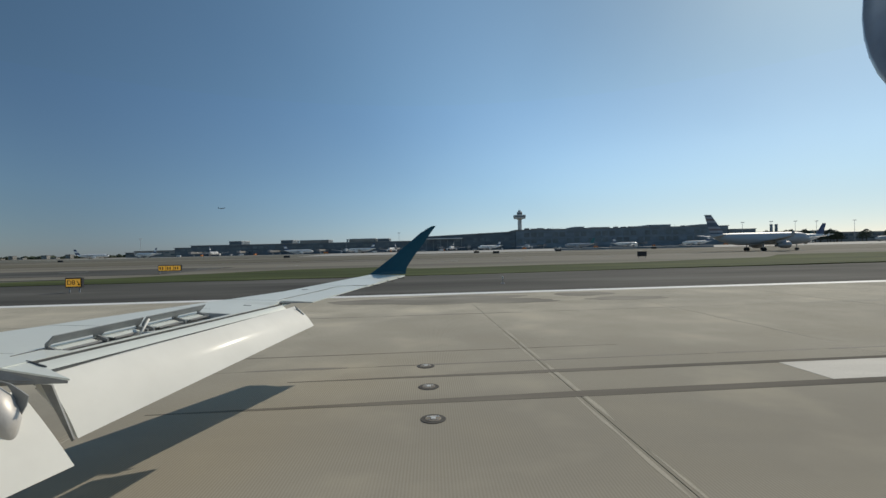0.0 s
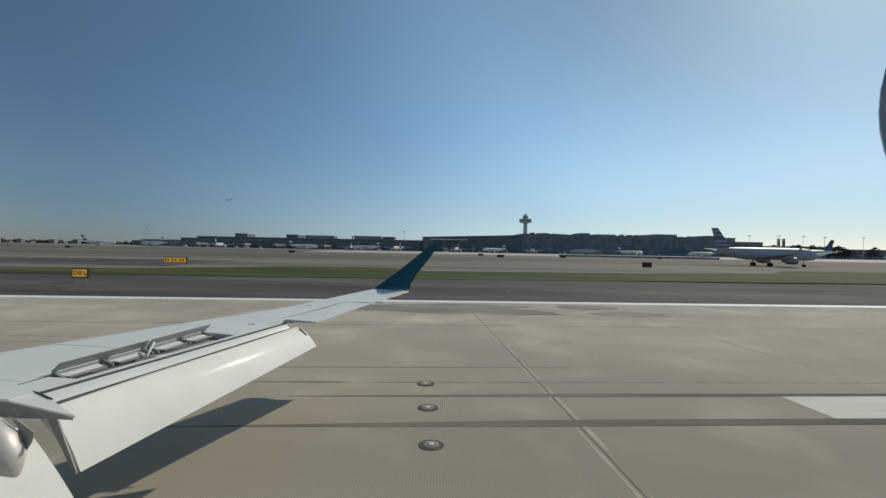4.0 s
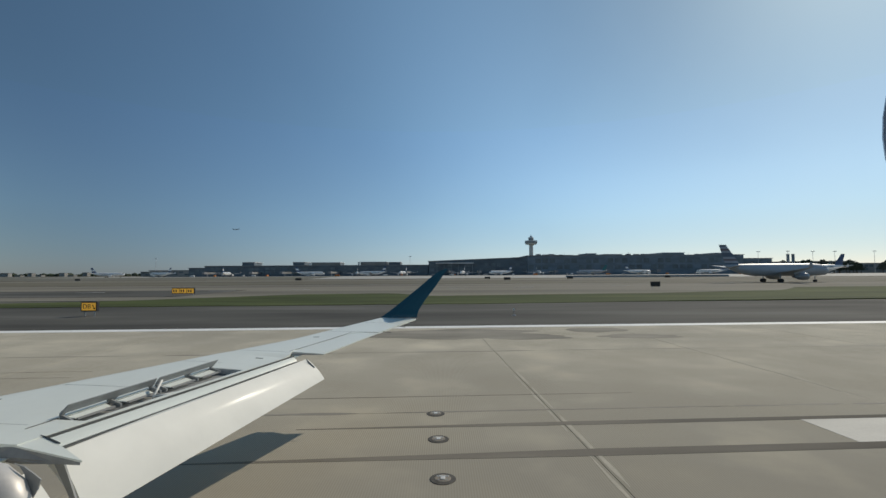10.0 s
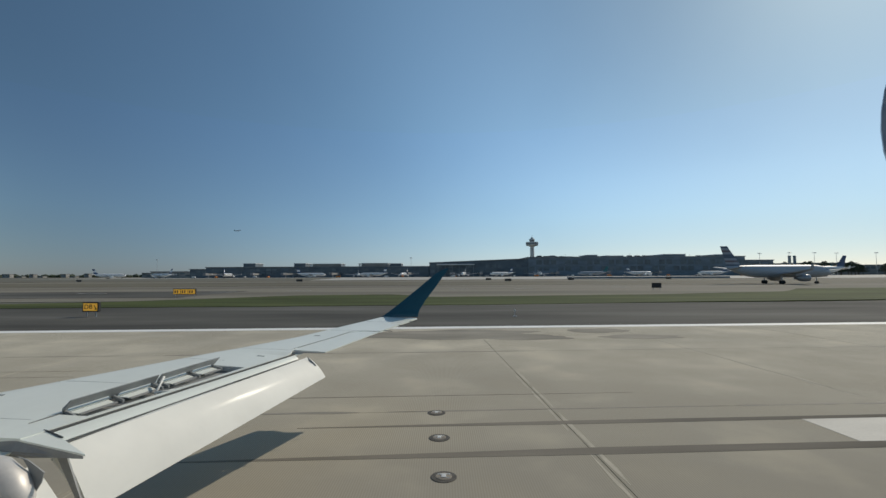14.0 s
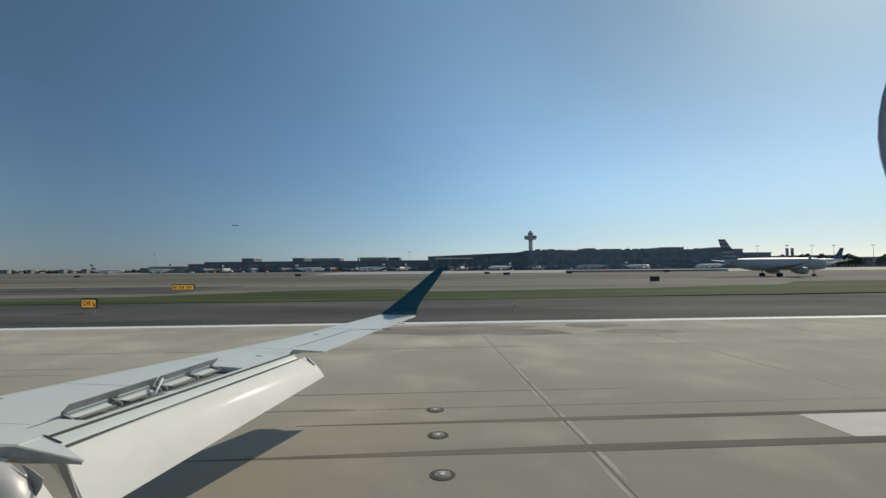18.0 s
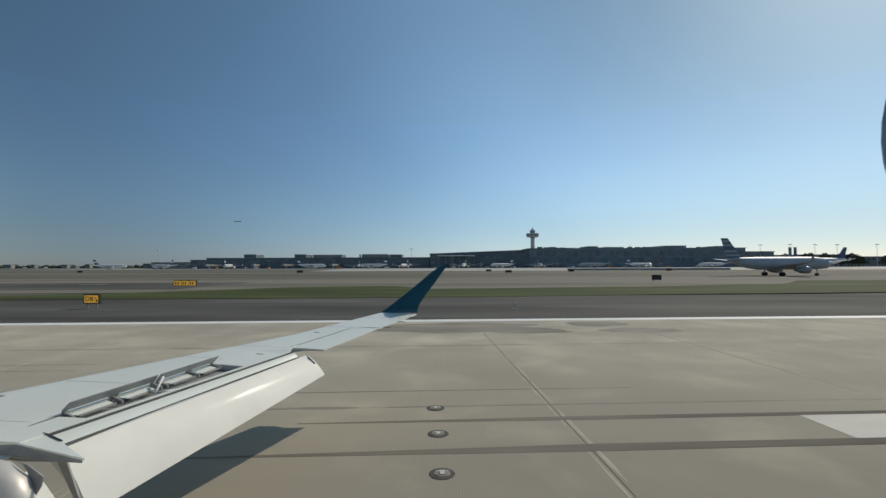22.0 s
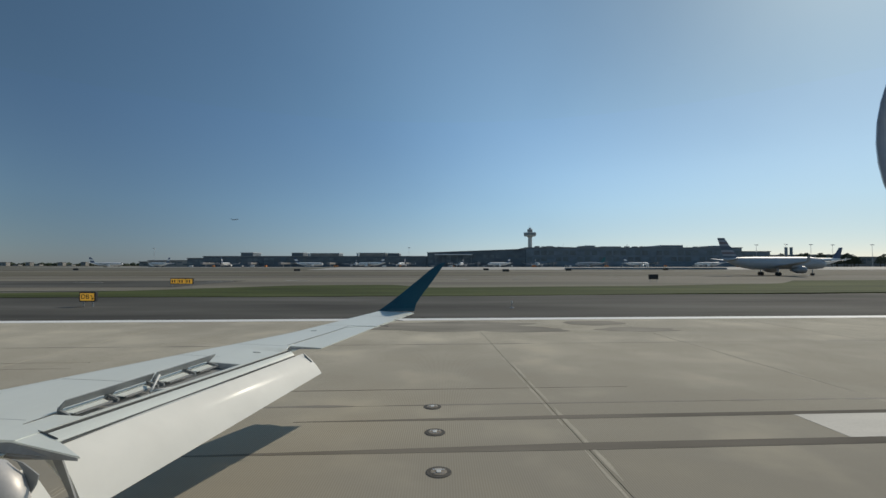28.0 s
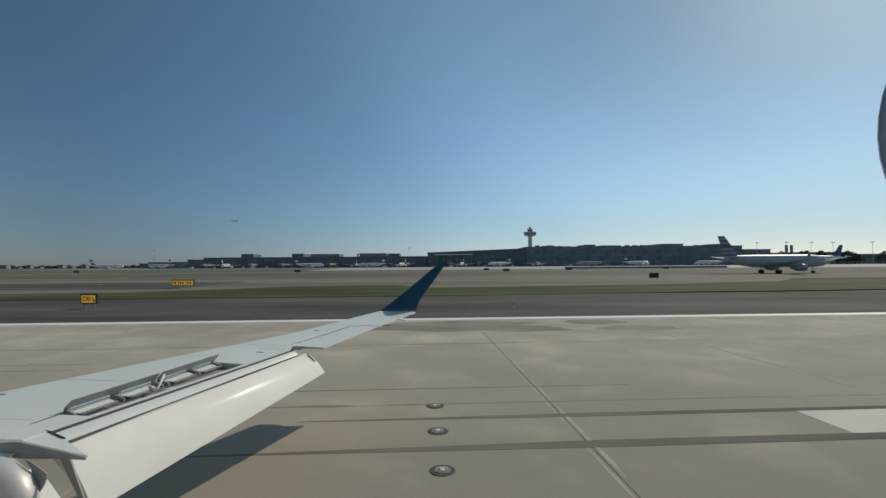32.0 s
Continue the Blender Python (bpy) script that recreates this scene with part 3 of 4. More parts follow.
part("flap_end", slab_prism([(-2.24, 7.055, 1.60), (-2.10, 7.07, 1.60), (-1.98, 7.07, 1.53), (-2.02, 7.055, 1.52)], 0.05), wing_grey, jet)
part("aileron_end", slab_prism([(-2.40, 7.14, 1.765), (-1.86, 7.185, 1.728), (-2.33, 7.12, 1.745)], 0.008), wing_grey, jet)
pts = [(cove(y) - 0.002, y, skin_z(cove(y), y) + 0.0012) for y in [lin(7.2, 8.9, k / 8) for k in range(9)]]
part("aileron_gap", slab_prism(pts + [(x + 0.014, y, z) for x, y, z in pts[::-1]], 0.004), wing_grey, jet, "dark gap ahead of the aileron")
pts = [(lin(cove(8.9), trail(8.9), k / 4), 8.925, skin_z(lin(cove(8.9), trail(8.9), k / 4), 8.925) + 0.0012) for k in range(5)]
part("aileron_gap", slab_prism(pts + [(x, y + 0.012, z) for x, y, z in pts[::-1]], 0.004), wing_grey, jet)
for y, x in ((6.74, -2.67), (4.55, -4.36), (8.4, -2.3)):
    part("skin_fitting", slab_prism([(x - 0.05, y - 0.02, skin_z(x - 0.05, y) + 0.005), (x + 0.05, y - 0.012, skin_z(x + 0.05, y) + 0.005), (x + 0.05, y + 0.012, skin_z(x + 0.05, y) + 0.005), (x - 0.05, y + 0.02, skin_z(x - 0.05, y) + 0.005)], 0.008), wing_grey, jet)
for y in (3.95, 5.1, 6.35, 7.15, 8.95, 10.0):
    x0, x1 = lead(y) + 0.05, (hinge(y) if y < 7 else cove(y)) - 0.05
    pts = [(lin(x0, x1, k / 8), y, skin_z(lin(x0, x1, k / 8), y) + 0.0015) for k in range(9)]
    part("panel_seam", slab_prism(pts + [(a, b + 0.006, c) for a, b, c in pts[::-1]], 0.003), seam_grey, jet)
# static wicks on the tip's trailing edge
for y in (9.1, 9.75, 10.3):
    bar("static_wick", (trail(y) - 0.02, y, skin_z(trail(y), y) - 0.01), (trail(y) + 0.16, y - 0.01, skin_z(trail(y), y) - 0.03), 0.006, wing_dark)

# inner trailing-edge shelf with a pointed end, track fairing and ribs
part("inner_skin", slab_prism([(-3.262, 3.565, skin_z(-3.25, 3.57) - 0.004), (-3.24, 3.76, 1.690), (-3.03, 3.68, 1.658), (-2.62, 3.40, 1.632)], 0.014), wing_white, jet)
# Dark strip laid on top for the shade in the vane's open end.
part("vane_end_seal", slab_prism([(-3.235, 3.757, 1.698), (-3.185, 3.742, 1.694), (-3.0, 3.668, 1.668), (-3.045, 3.676, 1.668)], 0.012), wing_dark, jet)
ez = skin_z(-3.25, 3.57)
# The underside's shade is put into its grey colour.
part("inner_rib", slab_prism([(-2.635, 3.402, 1.619), (-3.262, 3.569, ez - 0.017), (-3.52, 3.573, ez - 0.012), (-3.45, 3.56, 1.61), (-3.23, 3.54, 1.575), (-2.89, 3.475, 1.60)], 0.02), wing_grey, jet, "underside of the inner trailing edge, its shade painted in grey")
bm = bmesh.new()
rings(bm, [[(-2.968, y, 1.552), (-2.890, y, 1.545), (-2.733, y, 1.125), (-2.75, y, 1.11)] for y in (3.572, 3.588)])
part("flap_rib", bm, wing_grey, jet, "grey end rib of the lowered flap")
part("track_fairing", tube([(-4.0, 3.24, 1.60), (-3.6, 3.24, 1.59), (-3.30, 3.24, 1.56), (-3.12, 3.23, 1.53), (-3.00, 3.22, 1.46), (-2.925, 3.21, 1.37), (-2.88, 3.20, 1.25)], [0.06, 0.12, 0.15, 0.152, 0.14, 0.105, 0.04], 28), fairing_metal, jet, "rounded glossy flap track fairing", smooth=True)
bm = bmesh.new()
rings(bm, [[(x, y, z) for x, z in ((-3.017, 1.657), (-2.944, 1.634), (-2.876, 1.586), (-2.825, 1.547), (-2.844, 1.477), (-2.879, 1.416), (-2.917, 1.388), (-2.916, 1.465), (-2.918, 1.516), (-2.941, 1.586), (-2.977, 1.638))] for y in (3.296, 3.306)])
part("fairing_fin", bm, wing_grey, jet, "grey curved end plate of the flap track fairing")
strip("inner_flap", flap_white, span_rows((-3.60, 1.20, 1.52), (-3.22, 1.20, 0.97), (-2.985, 3.40, 1.56), (-2.60, 3.40, 1.005), 0.012, 12, 8), 0.10, "white inner flap lowered beside the fuselage")

# winglet: a swept, tapered blade canted outboard
bm = bmesh.new()
loops = []
for t in (0.0, 0.06, 0.15, 0.35, 0.6, 0.85, 0.95, 1.0):
    y = lin(10.70, 11.25, t) if t > 0.1 else 10.7 + 0.3 * t
    z = 1.955 + 1.13 * t
    x0 = lin(-1.46, -0.05, t ** 0.92) + (0.10 * max(0, t - 0.9) / 0.1)
    x1 = lin(-0.60, 0.13, t ** 1.15) - 0.05 * math.sin(min(1, t * 2.2) * math.pi)
    w = lin(0.05, 0.015, t)
    loops.append([(x0, y, z), (lin(x0, x1, 0.3), y - w, z), (lin(x0, x1, 0.7), y - w * 0.7, z), (x1, y, z), (lin(x0, x1, 0.7), y + w * 0.7, z), (lin(x0, x1, 0.3), y + w, z)])
rings(bm, loops)
part("winglet", bm, winglet_blue, jet, "dark blue swept winglet", smooth=False)

# fuselage shell with an open cabin window, tail engine and main gear
bm = bmesh.new()
FY, FZ, FR = -1.2, 2.55, 1.345
xs = [-17, -16.4, -15.2, -13.5, -11, -8, -5, -3, -1.2, -0.2, 0.2, 1.5, 3, 5, 7, 9, 11, 12.5]
rad = [0.1, 0.55, 0.95, 1.25] + [1] * 10 + [0.95, 0.75, 0.45, 0.15]
n = 40
grid = []
for i, x in enumerate(xs):
    r = FR * min(1, rad[i]) if i > 3 else rad[i] * 1.07
    lift = 0.0 if i < 13 else (1 - rad[i]) * 0.8
    grid.append([bm.verts.new((x, FY + r * math.cos(k * math.tau / n), FZ + lift + r * math.sin(k * math.tau / n))) for k in range(n)])
for i in range(len(xs) - 1):
    for k in range(n):
        if xs[i] == -0.2 and (k <= 3 or k >= n - 2):
            continue
        bm.faces.new((grid[i][k], grid[i + 1][k], grid[i + 1][(k + 1) % n], grid[i][(k + 1) % n]))
part("fuselage", bm, fuselage_white, jet, "white painted fuselage", smooth=True)
a0, a1 = -2 * math.tau / n, 4 * math.tau / n
ring = []
for i in range(25):
    a = lin(a0, a1, i / 24)
    ring.append((0.2, FY + FR * math.cos(a), FZ + FR * math.sin(a)))
path = ring + [(-0.2, y, z) for x, y, z in ring[::-1]] + [ring[0]]
part("window_frame", tube(path, [0.018] * len(path), 8), facade_pale, jet, "pale rounded cabin window frame", smooth=True)
# engine: the polished intake lip stands just aft of the cabin window
ec = Vector((0, 1.68, 3.66))
bm = bmesh.new()
prof = [(3.0, 0.50), (2.40, 0.55), (2.28, 0.60), (2.26, 0.65), (2.29, 0.69), (2.45, 0.74), (3.0, 0.80), (4.0, 0.78), (5.0, 0.6)]
loops = [[(x, ec.y + r * math.cos(k * math.tau / 40), ec.z + r * math.sin(k * math.tau / 40)) for k in range(40)] for x, r in prof]
rings(bm, loops[5:], cap=False)
nac = part("nacelle", bm, fuselage_white, jet, smooth=True)
bm = bmesh.new()
rings(bm, loops[:6], cap=False)
part("intake_lip", bm, lip_metal, nac, "polished metal intake lip", smooth=True)
part("pylon", solid(2.8, 4.6, 0.0, 0.91, 3.57, 3.77, 0.03), fuselage_white, jet)
bm = tube([(2.95, ec.y, ec.z), (3.0, ec.y, ec.z)], [0.5, 0.5], 32)
part("fan", bm, engine_grey, nac)
for x, y in ((-4.3, 0.65), (-4.3, -3.05), (-14.0, -1.2)):
    leg = part("gear_leg", tube([(x, y, 1.5), (x, y, 0.42)], [0.09, 0.07], 10), steel_grey, jet)
    for s in (-0.22, 0.22):
        part("wheel", tube([(x, y + s - 0.11, 0.42), (x, y + s - 0.07, 0.42), (x, y + s + 0.07, 0.42), (x, y + s + 0.11, 0.42)], [0.36, 0.42, 0.42, 0.36], 24), tyre_black, leg, smooth=True)
part("tail_fin", slab_prism([(9.0, FY - 0.12, 6.9), (11.0, FY - 0.12, 6.9), (11.0, FY + 0.12, 6.9), (9.0, FY + 0.12, 6.9)], 3.0), winglet_blue, jet)


# ---- airliners ----
def airliner(name, label, length, body, fin_mats, engine=None, span=None, group="", windows=True):
    """A twin-jet on its wheels, nose to +x, built from its own parts."""
    s = length / 34.0
    ob = thing(name, label, "airplane", group)
    r = 1.98 * s if length < 42 else 2.1 * s * 0.92
    cz = 3.9 * s
    h = length / 2
    xs = [(-1.0, 0.06, 0.75), (-0.93, 0.25, 0.62), (-0.8, 0.55, 0.35), (-0.6, 0.86, 0.1), (-0.42, 1, 0), (0.0, 1, 0), (0.45, 1, 0), (0.68, 1, 0),
          (0.82, 0.92, -0.04), (0.91, 0.74, -0.12), (0.97, 0.45, -0.2), (1.0, 0.12, -0.24)]
    n = 20
    bm = bmesh.new()
    rings(bm, [[(x * h, r * f * math.cos(k * math.tau / n), cz + r * d + r * f * math.sin(k * math.tau / n)) for k in range(n)] for x, f, d in xs])
    part("fuselage", bm, body, ob, smooth=True)
    sp = (span or 34.0 * s) / 2
    for sd in (-1, 1):
        bm = bmesh.new()
        loops = []
        for t in (0.0, 0.35, 1.0):
            y = sd * lin(r * 0.7, sp, t)
            x0 = lin(5.2, -2.9, t) * s if t != 0.35 else lin(5.2, -2.9, 0.35) * s
            ch = (6.6, 4.0, 1.5)[(0.0, 0.35, 1.0).index(t)] * s
            z = cz - r * 0.55 + abs(y) * 0.09
            th = ch * 0.06
            loops.append([(x0, y, z), (x0 - ch * 0.35, y, z + th), (x0 - ch, y, z), (x0 - ch * 0.4, y, z - th)])
        rings(bm, loops)
        part("wing", bm, airliner_silver, ob)
        tip = loops[-1]
        bm = bmesh.new()
        rings(bm, [tip, [(lin(tip[0][0], tip[2][0], 0.45 + 0.4 * q), sd * (sp + 0.35 * s), tip[0][2] + 1.5 * s + g) for q, g in ((0, 0), (0.5, 0.03), (1, 0), (0.5, -0.03))]])
        part("wingtip", bm, body, ob)
        ex, ey, ez = 3.6 * s, sd * sp * 0.335, cz - r * 0.55 - 0.95 * s
        eng = part("engine", tube([(ex + 1.6 * s, ey, ez), (ex + 1.4 * s, ey, ez), (ex + 0.4 * s, ey, ez), (ex - 1.2 * s, ey, ez), (ex - 2.4 * s, ey, ez)],
                                  [0.85 * s, 1.02 * s, 1.1 * s, 0.98 * s, 0.5 * s], 16), engine or body, ob, smooth=True)
        part("intake", tube([(ex + 1.62 * s, ey, ez), (ex + 1.55 * s, ey, ez)], [0.74 * s, 0.74 * s], 16), engine_grey, eng)
        part("pylon", solid(ex - 2.6 * s, ex + 0.6 * s, ey - 0.2 * s, ey + 0.2 * s, ez + 0.7 * s, cz - r * 0.5 + abs(ey) * 0.09), body, ob)
        part("stabilizer", slab_prism([(-0.78 * h, sd * 0.5 * s, cz + 0.9 * s), (-0.93 * h, sd * 0.4 * s, cz + 0.9 * s), (-0.985 * h, sd * 6.2 * s, cz + 1.5 * s), (-0.93 * h, sd * 6.2 * s, cz + 1.5 * s)], 0.25 * s), body, ob)
        for wx in (-1.6,):
            leg = part("gear_leg", tube([(wx * s, sd * 3.6 * s, cz - r * 0.7), (wx * s, sd * 3.6 * s, 0.6 * s)], [0.18 * s, 0.14 * s], 8), steel_grey, ob)
            for q in (-0.45, 0.45):
                part("wheel", tube([(wx * s, (sd * 3.6 + q - 0.2) * s, 0.58 * s), (wx * s, (sd * 3.6 + q + 0.2) * s, 0.58 * s)], [0.58 * s] * 2, 16), tyre_black, leg)
    # fin in level bands, so that a striped tail shows its stripes
    k = len(fin_mats)
    for i, fm in enumerate(fin_mats):
        a, b = i / k, (i + 1) / k
        rows = []
        for t in (a, b):
            x0, x1 = lin(-0.68, -0.94, t) * h, lin(-0.96, -1.075, t) * h
            z = lin(cz + r * 0.8, cz + r + 5.9 * s, t)
            w = lin(0.28, 0.1, t) * s
            rows.append([(x0, 0, z), (lin(x0, x1, 0.4), w, z), (x1, 0, z), (lin(x0, x1, 0.4), -w, z)])
        bm = bmesh.new()
        rings(bm, rows)
        part("fin", bm, fm, ob)
    part("nose_leg", tube([(0.74 * h, 0, cz - r * 0.8), (0.74 * h, 0, 0.4 * s)], [0.14 * s, 0.1 * s], 8), steel_grey, ob)
    for q in (-0.3, 0.3):
        part("nose_wheel", tube([(0.74 * h, (q - 0.12) * s, 0.4 * s), (0.74 * h, (q + 0.12) * s, 0.4 * s)], [0.4 * s] * 2, 14), tyre_black, ob)
    bm = bmesh.new()
    rows = []
    for x, f, d in ((0.865, 0.845, -0.075), (0.925, 0.685, -0.14)):
        arc = [radians(28 + 124 * q / 10) for q in range(11)]
        rows.append([(x * h, r * f * 1.02 * math.cos(a), cz + r * d + r * f * 1.02 * math.sin(a)) for a in arc] + [(x * h, r * f * 0.9 * math.cos(a), cz + r * d + r * f * 0.9 * math.sin(a)) for a in arc[::-1]])
    rings(bm, rows)
    part("cockpit_window", bm, dark_glass, ob)
    for sd in (-1, 1) if windows else ():
        bm = bmesh.new()
        cnt = int(length / 1.0)
        for i in range(cnt):
            x = lin(-0.55, 0.75, i / cnt) * h
            hull_box(bm, x, x + 0.28 * s, sd * r * 0.93, sd * (r * 0.93 + 0.06 * s + 0.06), cz + r * 0.18, cz + r * 0.18 + 0.36 * s)
        tagged(part("window_band", bm, dark_glass, ob), kind="stuff")
    return ob


def put(ob, x, y, turn):
    ob.matrix_basis = pose(x, y, 0.0, 0, 0, turn)
    return ob


# silver airliner with a striped tail, rolling along the parallel taxiway
stripes = [stripe_blue, stripe_pale, stripe_red, stripe_pale, stripe_blue, stripe_blue, stripe_pale, stripe_red, stripe_pale, stripe_blue]
put(airliner("striped_airliner", "silver airliner with red, white and blue striped tail on the taxiway", 31.0, airliner_silver, stripes, engine_grey, windows=False), 95.5, 131, YAW)
put(airliner("widebody_airliner", "large pale airliner with dark tail turning on the apron", 55.0, airliner_white, [tail_blue, tail_blue], engine_grey, 50.0), 338, 415, 184)
white_jet = put(airliner("parked_airliner", "white airliner with blue tail parked at the terminal", 42.0, airliner_white, [tail_blue, airliner_white, tail_blue], None, group="airliners at the gates"), 88, 690, -150)
for x, y, a in ((-428, 700, 160), (-500, 690, 20), (32, 700, -100), (148, 705, -95), (-330, 706, 100), (-130, 706, -80), (-60, 712, -100)):
    copy_thing(white_jet, pose(x, y, 0, 0, 0, a))
grey_jet = put(airliner("parked_airliner", "grey airliner with teal tail parked at the terminal", 43.0, airliner_silver, [tail_teal, tail_teal], None, group="airliners at the gates"), 225, 690, 172)
for x, y, a in ((300, 700, 10), (408, 696, 176), (-105, 690, 170), (-200, 700, 15), (520, 640, 178), (620, 600, 170), (700, 640, 8)):
    copy_thing(grey_jet if abs(x) > 450 else white_jet, pose(x, y, 0, 0, 0, a))


climbing = copy_thing(grey_jet, pose(-1344, 3000, 296, 0, -9, 12))
climbing.name = "departing_airliner"
tagged(climbing, "small distant grey airliner climbing in the clear sky", "airplane", "departing airliner")


# ---- terminals, tower, hangars ----
def building(name, label, x0, x1, y0, depth, top, roof_boxes=(), wall=None, slope=0.0, bays=0, group=""):
    """A terminal block: walls, roof slab with parapet, rows of windows, roof boxes. slope raises its right end."""
    wall = wall or facade_dark
    ob = thing(name, label, "building", group, at=(x0, y0, 0))
    w = x1 - x0
    bm = bmesh.new()
    rings(bm, [[(0, 0, 0), (w, 0, 0), (w, depth, 0), (0, depth, 0)], [(0, 0, top), (w, 0, top + slope), (w, depth, top + slope), (0, depth, top)]])
    part("wall", bm, wall, ob)
    part("roof", slab_prism([(-1, -1.5, top + 0.9), (w + 1, -1.5, top + slope + 0.9), (w + 1, depth, top + slope + 0.9), (-1, depth, top + 0.9)], 0.9), roof_grey, ob)
    bays = (bays or max(2, int(w / 9)))
    me = None
    for lv, (za, zb) in enumerate(((0.30, 0.52), (0.62, 0.86))):
        for i in range(bays):
            xa = (i + 0.12) * w / bays
            if (i * 7 + lv * 3 + int(w)) % 10 < 3:
                continue
            if me is None or lv != last:
                o = part("window", solid(0, 0.76 * w / bays, -0.35, 0.0, top * za, top * zb), terminal_glass, ob)
                me, last = o.data, lv
                o.location.x = xa
            else:
                o = new("window", me)
                o.parent = ob
                o.location.x = xa
    for a, b, z in roof_boxes:
        part("roof_box", solid(a - x0, b - x0, 2, depth * 0.6, top, z, 0.3), wall, ob)
        part("roof_cap", solid(a - x0 - 0.5, b - x0 + 0.5, 1.5, depth * 0.65, z, z + 0.6), roof_white, ob)
        if b - a > 30 and depth == 60:
            part("roof_panel", solid(a - x0 + 1.2, b - x0 - 1.2, 1.6, 2.0, top + 1.4, z - 0.7), facade_pale, ob, "pale glazed front of a roof box")
            # White cone added to stand for the roof box's sunlit end.
            part("vent_hood", tube([(a - x0 - 3.5, 6, top), (a - x0 - 3.5, 6, z - 1.5), (a - x0 - 3.5, 6, z)], [1.2, 1.6, 2.2], 10), roof_white, ob)
    return ob


TY = 760
building("terminal_wing", "low dark terminal wing at the apron's end", -488, -421, TY + 8, 30, 10.5, wall=facade_pale)
building("terminal_wing", "dark glazed terminal wing beside the long concourse", -420.5, -393, TY + 4, 40, 14.2, wall=facade_black)
building("concourse", "long dark airport concourse with pale roof boxes", -392, -23, TY, 60, 17.2, [(-331, -311, 23.4), (-247, -228, 23.2), (-216, -169, 22.4), (-135, -92, 23.0), (-88, -69, 22.4)], wall=facade_black)
building("terminal", "dark terminal with a rising roof below the tower", -22, 141, TY, 70, 23.2, slope=6.0, bays=16, wall=facade_black)
canopy = thing("canopy", "long pale canopy roof along the terminal front", "canopy", at=(-10, TY - 9, 0))
part("canopy_roof", solid(0, 62, 0, 8, 19.6, 21.0, 0.2), roof_white, canopy)
for i in range(6):
    part("post", solid(2 + i * 11.6, 2.5 + i * 11.6, 1, 1.5, 0, 19.6), steel_grey, canopy)
building("tower_base", "grey block at the foot of the control tower", 208, 236, TY + 75, 30, 35, wall=facade_pale, bays=4)
building("main_terminal", "large dark terminal with several roof boxes", 141.5, 501, TY, 80, 31.5, [(241, 257, 35.0), (268, 300, 33.5), (340, 366, 33.6), (367, 404, 35.6), (455, 480, 34.8)], bays=30)
main = [o for o in scene.objects if o.name.startswith("main_terminal")][0]
kit = random.Random(12)
for k in range(26):
    a, w, hgt = kit.uniform(6, 345), kit.uniform(2.5, 9), kit.uniform(0.9, 2.4)
    part("roof_unit", solid(a, a + w, 3, 9, 32.35, 32.4 + hgt, 0.15), (roof_grey, facade_dark, facade_pale)[k % 3], main)
for k in range(9):
    a = kit.uniform(6, 350)
    part("antenna", tube([(a, 6, 32.35), (a, 6, 32.4 + kit.uniform(2.5, 5.5))], [0.22, 0.12], 6), steel_grey, main)
building("terminal_wing", "stepped dark end of the main terminal", 501.5, 548, TY, 50, 25.2)
building("terminal_wing", "lowest step of the main terminal with pale wall", 548.5, 574, TY, 40, 19, wall=facade_pale)
building("hangar", "distant pale hangar with a bright roof beyond the apron", 640, 740, 820, 60, 21, wall=facade_pale)
building("hangar", "distant pale hangar with a bright roof beyond the apron", 755, 960, 860, 60, 18, wall=facade_pale)
building("hangar", "small far cargo building near the treeline", -720, -640, 1100, 40, 11, wall=facade_pale)
# jet bridges reaching from the terminals to the aircraft
bridge = thing("jet_bridge", "grey boarding bridge on wheeled legs at the terminal", "bridge", "boarding bridges", at=(-300, TY, 0))
part("tunnel", solid(-1.6, 1.6, -34, -1, 4.2, 7.2, 0.2), facade_pale, bridge)
part("cab", solid(-2.6, 2.6, -39, -33, 4.0, 7.6, 0.4), roof_grey, bridge)
for yy in (-30, -12):
    part("leg", solid(-0.5, 0.5, yy - 0.5, yy + 0.5, 0, 4.2), steel_grey, bridge)
for x in (-365, -240, -170, -110, -50, 10, 60, 115, 180, 265, 345, 430, 485):
    copy_thing(bridge, pose(x, TY, 0, 0, 0, (x * 7) % 40 - 20))

# control tower: tapered shaft, broad cab decks, drum and mast
tower = thing("control_tower", "tall grey concrete airport control tower with a wide cab", "control tower", at=(207, 1060, 0))
part("shaft", tube([(0, 0, 0), (0, 0, 40), (0, 0, 68)], [7.0, 5.0, 4.5], 8), tower_concrete, tower)
part("neck", tube([(0, 0, 67), (0, 0, 70)], [4.8, 8.0], 12), tower_concrete, tower)
part("lower_cab", tube([(0, 0, 69.6), (0, 0, 71.5), (0, 0, 78.2)], [12.6, 14.0, 14.4], 12), tower_concrete, tower, "broad lower deck of pale concrete")
cab = part("upper_cab", tube([(0, 0, 77.5), (0, 0, 80), (0, 0, 84.5)], [5.2, 5.8, 6.2], 12), tower_concrete, tower, "pale upper cab")
part("cab_glazing", tube([(0, 0, 80.4), (0, 0, 83.0)], [5.95, 6.15], 12), terminal_glass, cab)
part("cab_roof", tube([(0, 0, 84.5), (0, 0, 86)], [6.6, 5.5], 12), tower_concrete, cab)
part("drum", tube([(0, 0, 86), (0, 0, 89.5)], [3.2, 2.6], 12), tower_concrete, tower)
part("window_band", tube([(0, 0, 73), (0, 0, 75.6)], [14.5, 14.55], 12), terminal_glass, tower)
part("mast", tube([(0, 0, 89), (0, 0, 95)], [0.3, 0.15], 6), steel_grey, tower)

